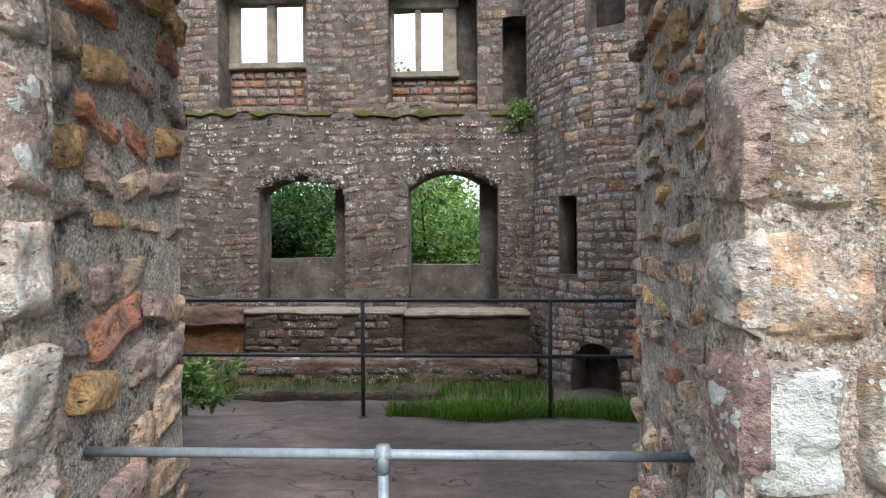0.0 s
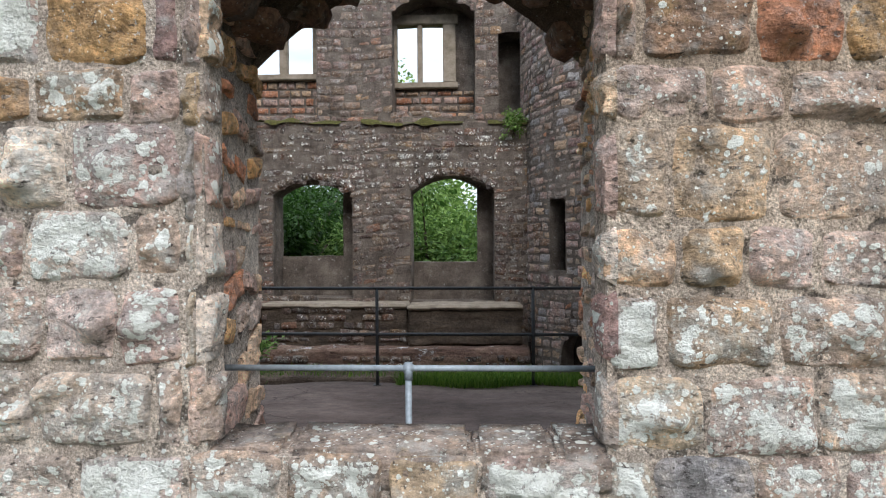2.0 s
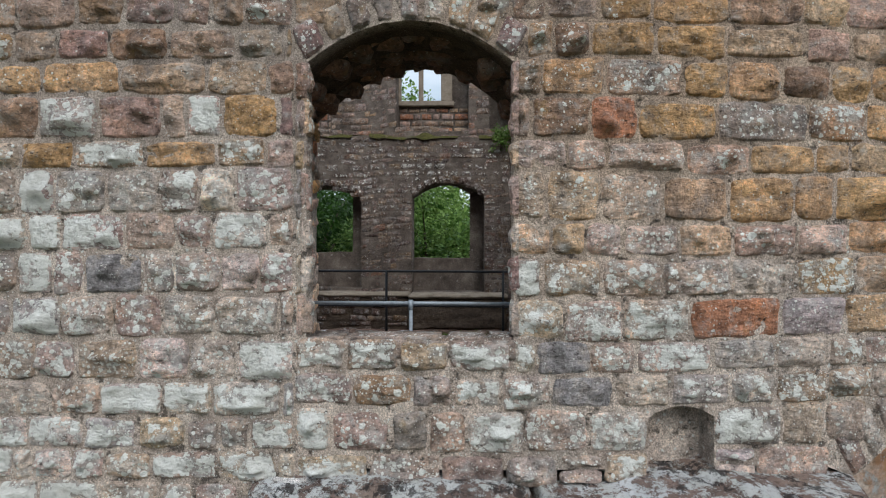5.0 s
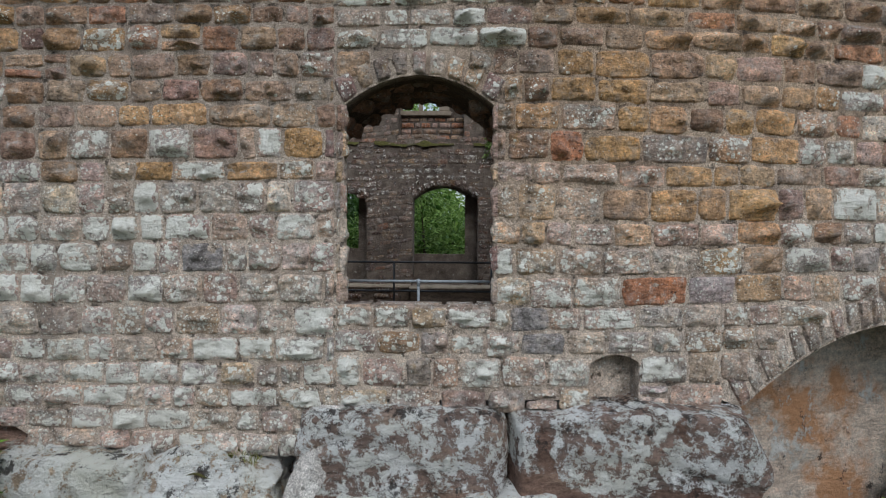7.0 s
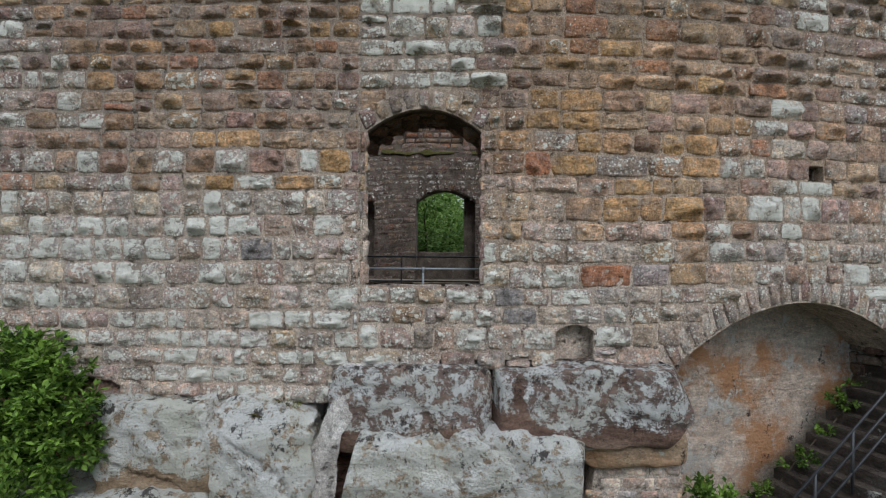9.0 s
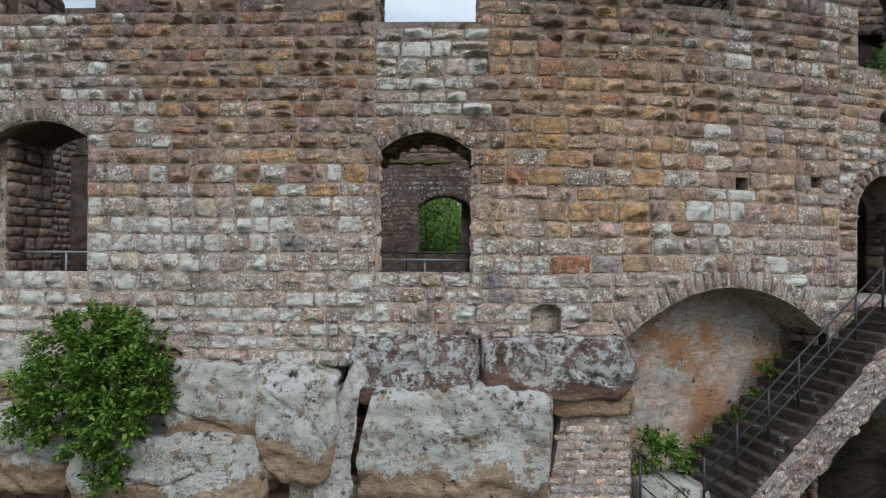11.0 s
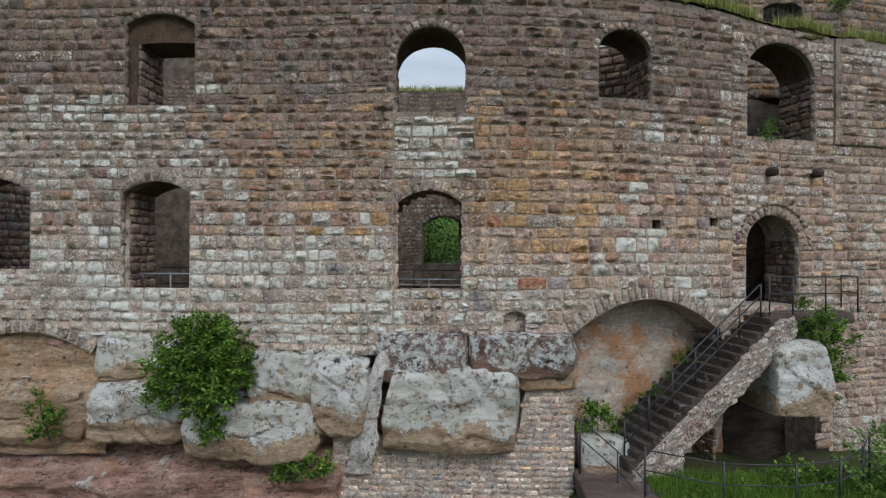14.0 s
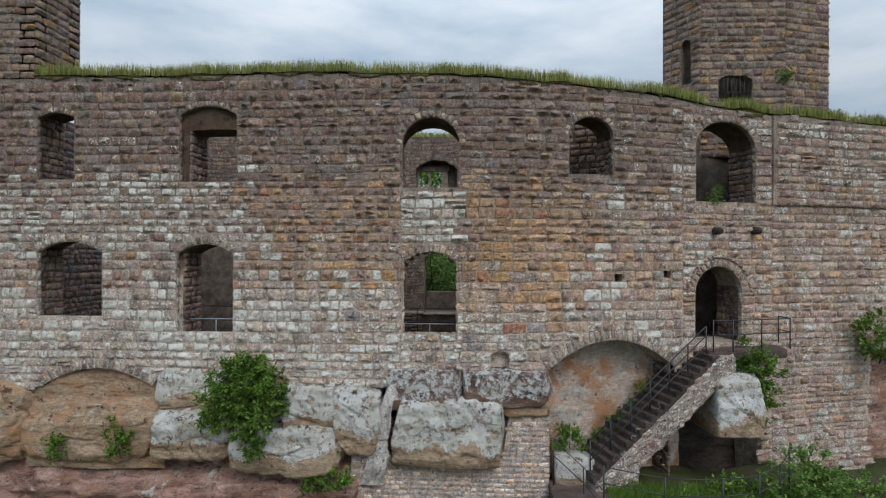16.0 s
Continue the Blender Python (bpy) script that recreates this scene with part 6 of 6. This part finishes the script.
# ---- plants ----


def shrub(name, label, blobs, count, size, material, seed, category="shrub", stems=5):
    """A shrub on bent stems; blobs: centre and radii of its clumps."""
    r = random.Random(seed)
    base = Vector(blobs[0][0]) - Vector((0, 0, blobs[0][1][2]))
    ob = empty(name, label, category, base)
    bm = bmesh.new()
    for c, _ in blobs[:stems]:
        a = Vector((0, 0.15, -0.05))
        b = Vector(c) - base
        mid = (a + b) / 2 + Vector((r.uniform(-.1, .1), r.uniform(-.1, .1), -0.05))
        bar_mesh(bm, a, mid, 0.018, 6)
        bar_mesh(bm, mid, b, 0.011, 6)
    part("stems", bm, BARK, ob)
    weight = [q[1][0] * q[1][1] * q[1][2] for q in blobs]

    sprigs = []
    for _ in range(max(24, count // 55)):
        c, rad = r.choices(blobs, weight)[0]
        d = Vector((r.gauss(0, 1), r.gauss(0, 1), r.gauss(0, 1))).normalized()
        k = r.uniform(0.25, 1.12) ** 0.7 * (1 + 0.5 * noise.noise(d * 2.4 + Vector(c)))
        sprigs.append((Vector(c) - base + Vector((d.x * rad[0], d.y * rad[1], d.z * rad[2])) * k, (d + Vector((0, 0, 0.5))).normalized(), r.uniform(1.2, 3.2) * size))

    def spot(r):
        c, d, wide = r.choice(sprigs)
        out = (d + Vector((r.gauss(0, 0.7), r.gauss(0, 0.7), r.gauss(0, 0.5)))).normalized()
        return c + d * r.uniform(-2.5, 2.5) * size + out * wide * r.random(), out

    v, f = leaf_cloud(r, count, spot, size, 0.2)
    tagged(mesh_object("foliage", v, f, material, ob, smooth=False))
    return ob


shrub("bush", "dense green leafy bush growing from the rock below the wall",
      [((-5.4, -0.75, -1.55), (1.0, 0.6, 0.75)), ((-6.0, -0.7, -1.9), (0.65, 0.5, 0.6)), ((-4.9, -0.7, -1.9), (0.75, 0.5, 0.7)), ((-5.2, -0.85, -2.5), (0.75, 0.45, 0.6)), ((-6.3, -0.7, -2.5), (0.5, 0.4, 0.35)), ((-5.1, -0.95, -3.3), (0.32, 0.3, 0.6)), ((-5.5, -0.6, -1.0), (0.6, 0.4, 0.4)), ((-4.75, -0.6, -1.15), (0.45, 0.35, 0.4)), ((-6.1, -0.6, -1.2), (0.4, 0.35, 0.45))], 16000, 0.055, LEAF_DEEP, 1)
shrub("fern_clump", "low green ferns hanging under the boulders", [((-2.9, -0.55, -4.25), (0.7, 0.35, 0.35)), ((-3.4, -0.5, -4.4), (0.4, 0.3, 0.25))], 1800, 0.05, LEAF_DEEP, 2)
shrub("ivy", "ivy hanging from the landing's edge", [((10.35, 1.2, -1.3), (0.65, 0.4, 0.75)), ((10.3, 1.15, -2.1), (0.5, 0.35, 0.6)), ((10.5, 1.7, -0.5), (0.3, 0.2, 0.35))], 5000, 0.055, LEAF_DEEP, 3)
shrub("bush", "green shrub beside the path fence", [((10.6, -0.9, -3.8), (0.9, 0.7, 0.9)), ((12.2, 0.2, -4.7), (1.2, 0.6, 0.5)), ((13.8, 0.6, -4.9), (1.3, 0.6, 0.5)), ((10.0, -1.2, -4.4), (0.8, 0.6, 0.5)), ((11.3, -0.4, -4.3), (0.8, 0.6, 0.7))], 9000, 0.06, LEAF_TREE, 4)
shrub("bush", "low shrub growing behind the path fence", [((8.3, -0.7, -4.4), (0.9, 0.5, 0.4)), ((7.3, -0.8, -4.55), (0.8, 0.4, 0.35)), ((9.2, -0.6, -4.3), (0.7, 0.5, 0.4)), ((6.4, -1.1, -4.6), (0.8, 0.4, 0.3))], 4500, 0.05, LEAF_DEEP, 5)
shrub("weeds", "weeds growing along the back of the steps", [(FOOT + ALONG * k + BACK * 0.95 + Vector((0, 0, 0.12)), (0.32, 0.16, 0.22)) for k in (1, 4, 7, 9, 12, 14)], 1800, 0.035, LEAF_DEEP, 13, "weeds")
shrub("weeds", "small green plant growing from the tower wall", [((13.3, 4.9, 9.35), (0.28, 0.14, 0.3))], 260, 0.06, LEAF_TREE, 14, "weeds")
shrub("weeds", "leafy weeds on the wall top beside the tower", [((14.6, 4.0, 7.35), (0.7, 0.3, 0.25)), ((13.4, 3.6, 7.35), (0.5, 0.3, 0.2))], 700, 0.06, LEAF_TREE, 15, "weeds")
shrub("bush", "shrub at the foot of the large arch", [((4.3, 0.5, -3.35), (0.55, 0.35, 0.45))], 1500, 0.05, LEAF_DEEP, 6)
shrub("bush", "shrub on the rock beyond the wall's end", [((15.4, 2.8, -0.6), (0.8, 0.7, 0.7)), ((16.0, 3.0, 0.0), (0.8, 0.7, 0.6))], 2600, 0.07, LEAF_DEEP, 7)
shrub("fern_clump", "small green plant rooted in the rock ledge", [((-9.2, -0.75, -3.25), (0.45, 0.3, 0.42)), ((-9.4, -0.7, -2.7), (0.2, 0.2, 0.3))], 1200, 0.045, LEAF_DEEP, 8)
shrub("fern_clump", "small green plant rooted in the rock crack", [((-11.2, -0.7, -3.4), (0.35, 0.25, 0.35))], 700, 0.045, LEAF_DEEP, 9)
shrub("fern_clump", "small green plant on the upper ledge", [((1.5, 10.75, 3.75), (0.24, 0.2, 0.26))], 500, 0.045, LEAF_TREE, 10)
shrub("fern_clump", "fern at the edge of the rock floor", [((-2.5, 4.2, -0.55), (0.4, 0.25, 0.22))], 700, 0.05, LEAF_TREE, 11)
shrub("fern_clump", "small green plant in the upper arch", [((9.35, 2.0, 4.4), (0.2, 0.2, 0.3))], 350, 0.045, LEAF_TREE, 12)
rng = random.Random(95)


def inner_root(r):
    """Tufts along the broken edge, with gaps between them."""
    while True:
        x, y = r.uniform(-0.5, 3.4), 3.72 + abs(r.gauss(0, 0.42))
        if blotch(x, y, 2.1, 3) + r.uniform(-0.3, 0.3) > -0.12 + 0.4 * max(0, 0.3 - x) and y > 3.78 + 0.3 * blotch(x, 0, 1.4, 8):
            return (x, y, -0.76 - 0.5 * max(0, y - 4.0) - 0.05 * r.random())


grass("inner_grass", rng, 11000, inner_root, 0.20, GRASS, "lush green grass at the edge of the rock floor", 0.006, 0.9)
grass("inner_weeds", rng, 1500, lambda r: (r.uniform(-5, 2.0), r.uniform(9.0, 9.7), -2.1), 0.3, GRASS, "green weeds on the sunken ground inside the ruin", 0.012, 0.5)
grass("foot_grass", rng, 20000, lambda r: (r.uniform(5.2, 12), r.uniform(-2.6, -0.2), -4.62), 0.42, GRASS, "grass beside the path fence", 0.010, 0.5)
# mossy hollows between the boulders and the wall's lowest course
for a, b in ((-4.3, -3.05), (-2.75, -1.6)):
    v, n = [], 26
    for i in range(n + 1):
        k = i / n
        x = a + (b - a) * k
        arch = math.sin(math.pi * k) ** 0.5
        for j in range(7):
            m = j / 6
            v.append((x, 0.30 - 0.62 * m * (0.6 + 0.4 * arch), -1.74 + 0.40 * arch * (1 - m) ** 1.5 + 0.05 * blotch(x, m, 5, 3)))
    f = [(i * 7 + j, (i + 1) * 7 + j, (i + 1) * 7 + j + 1, i * 7 + j + 1) for i in range(n) for j in range(6)]
    tagged(mesh_object("moss_hollow", v, f, MOSS), "olive moss filling the hollow above a boulder", "moss", kind="stuff")
grass("ledge_grass", rng, 1300, lambda r: (r.choice((r.uniform(-4.2, -3.1), r.uniform(-2.7, -1.7))), r.uniform(-0.2, 0.2), -1.70), 0.13, GRASS_DRY, "dry grass in the hollow over the boulders", 0.006, 0.8)


def tree(name, x, y, base, height, spread, material, seed, count=17000, size=0.15):
    r = random.Random(seed)
    ob = empty(name, "broadleaf tree in full leaf behind the ruin", "tree", (x, y, base), "trees behind the ruin")
    bm = bmesh.new()
    trunk_h = height * 0.55
    rings = 7
    for i in range(rings):
        a, b = i / rings, (i + 1) / rings
        pa = Vector((0.25 * math.sin(a * 3 + seed), 0.2 * math.cos(a * 2.3), a * trunk_h))
        pb = Vector((0.25 * math.sin(b * 3 + seed), 0.2 * math.cos(b * 2.3), b * trunk_h))
        d = pb - pa
        m = Matrix.Translation((pa + pb) / 2) @ d.to_track_quat("Z", "Y").to_matrix().to_4x4()
        bmesh.ops.create_cone(bm, cap_ends=False, segments=9, radius1=0.26 * (1 - 0.75 * a), radius2=0.26 * (1 - 0.75 * b), depth=d.length * 1.03, matrix=m)
    blobs = []
    for i in range(26):
        a, k = r.uniform(0, 2 * math.pi), r.uniform(0.2, 1)
        top = Vector((math.cos(a) * spread * k * 0.8, math.sin(a) * spread * k * 0.8, height * r.uniform(0.25, 0.95) * (1 - 0.15 * k)))
        root = Vector((0, 0, min(trunk_h, top.z * 0.7)))
        mid = root.lerp(top, 0.5) + Vector((0, 0, 0.2))
        bar_mesh(bm, root, mid, 0.06, 6)
        bar_mesh(bm, mid, top, 0.03, 6)
        blobs.append((top, Vector((spread * r.uniform(.28, .45), spread * r.uniform(.28, .45), height * r.uniform(.07, .13)))))
    part("trunk", bm, BARK, ob, smooth=True)

    def spot(r):
        c, rad = r.choice(blobs)
        d = Vector((r.gauss(0, 1), r.gauss(0, 1), r.gauss(0, 1))).normalized()
        k = r.random() ** 0.35 * (1 + 0.4 * noise.noise(d * 2 + c))
        return c + Vector((d.x * rad.x, d.y * rad.y, d.z * rad.z)) * k, d

    v, f = leaf_cloud(r, count, spot, size, 0.5, 1.5)
    mesh_object("crown", v, f, material, ob, smooth=False)
    return ob


for i, (x, y, base, h, s, m) in enumerate(((-1.0, 18.5, -7, 11.2, 3.6, LEAF_TREE), (-6.5, 20, -7, 11.6, 4.0, LEAF_FAR), (-3.4, 24, -8, 13.8, 4.4, LEAF_TREE), (2.6, 22, -8, 13.4, 4.0, LEAF_TREE),
                                            (-11.5, 21, -7, 11.5, 4.2, LEAF_FAR), (-8.5, 27, -9, 14.4, 4.6, LEAF_FAR), (3.5, 30, -9, 15.5, 4.4, LEAF_FAR), (-14, 30, -9, 16, 5, LEAF_FAR), (-5.5, 33, -9, 16, 5, LEAF_FAR), (-16, 24, -8, 12, 4.5, LEAF_FAR))):
    tree("tree", x, y, base, h, s, m, 100 + i)
tree("tree", -4.4, 55, -12, 32.5, 5.5, LEAF_TREE, 140, 17000, 0.3)

# ---- the stones nearest the camera's way, one by one ----
for vv, ff, t in near_front:
    mesh_object("stone", vv, ff, STONE, front_wall, "", True, [(t[0], t[1], t[2], t[3] * (q.grown if isinstance(q, Facet) else 1)) for q in ff])
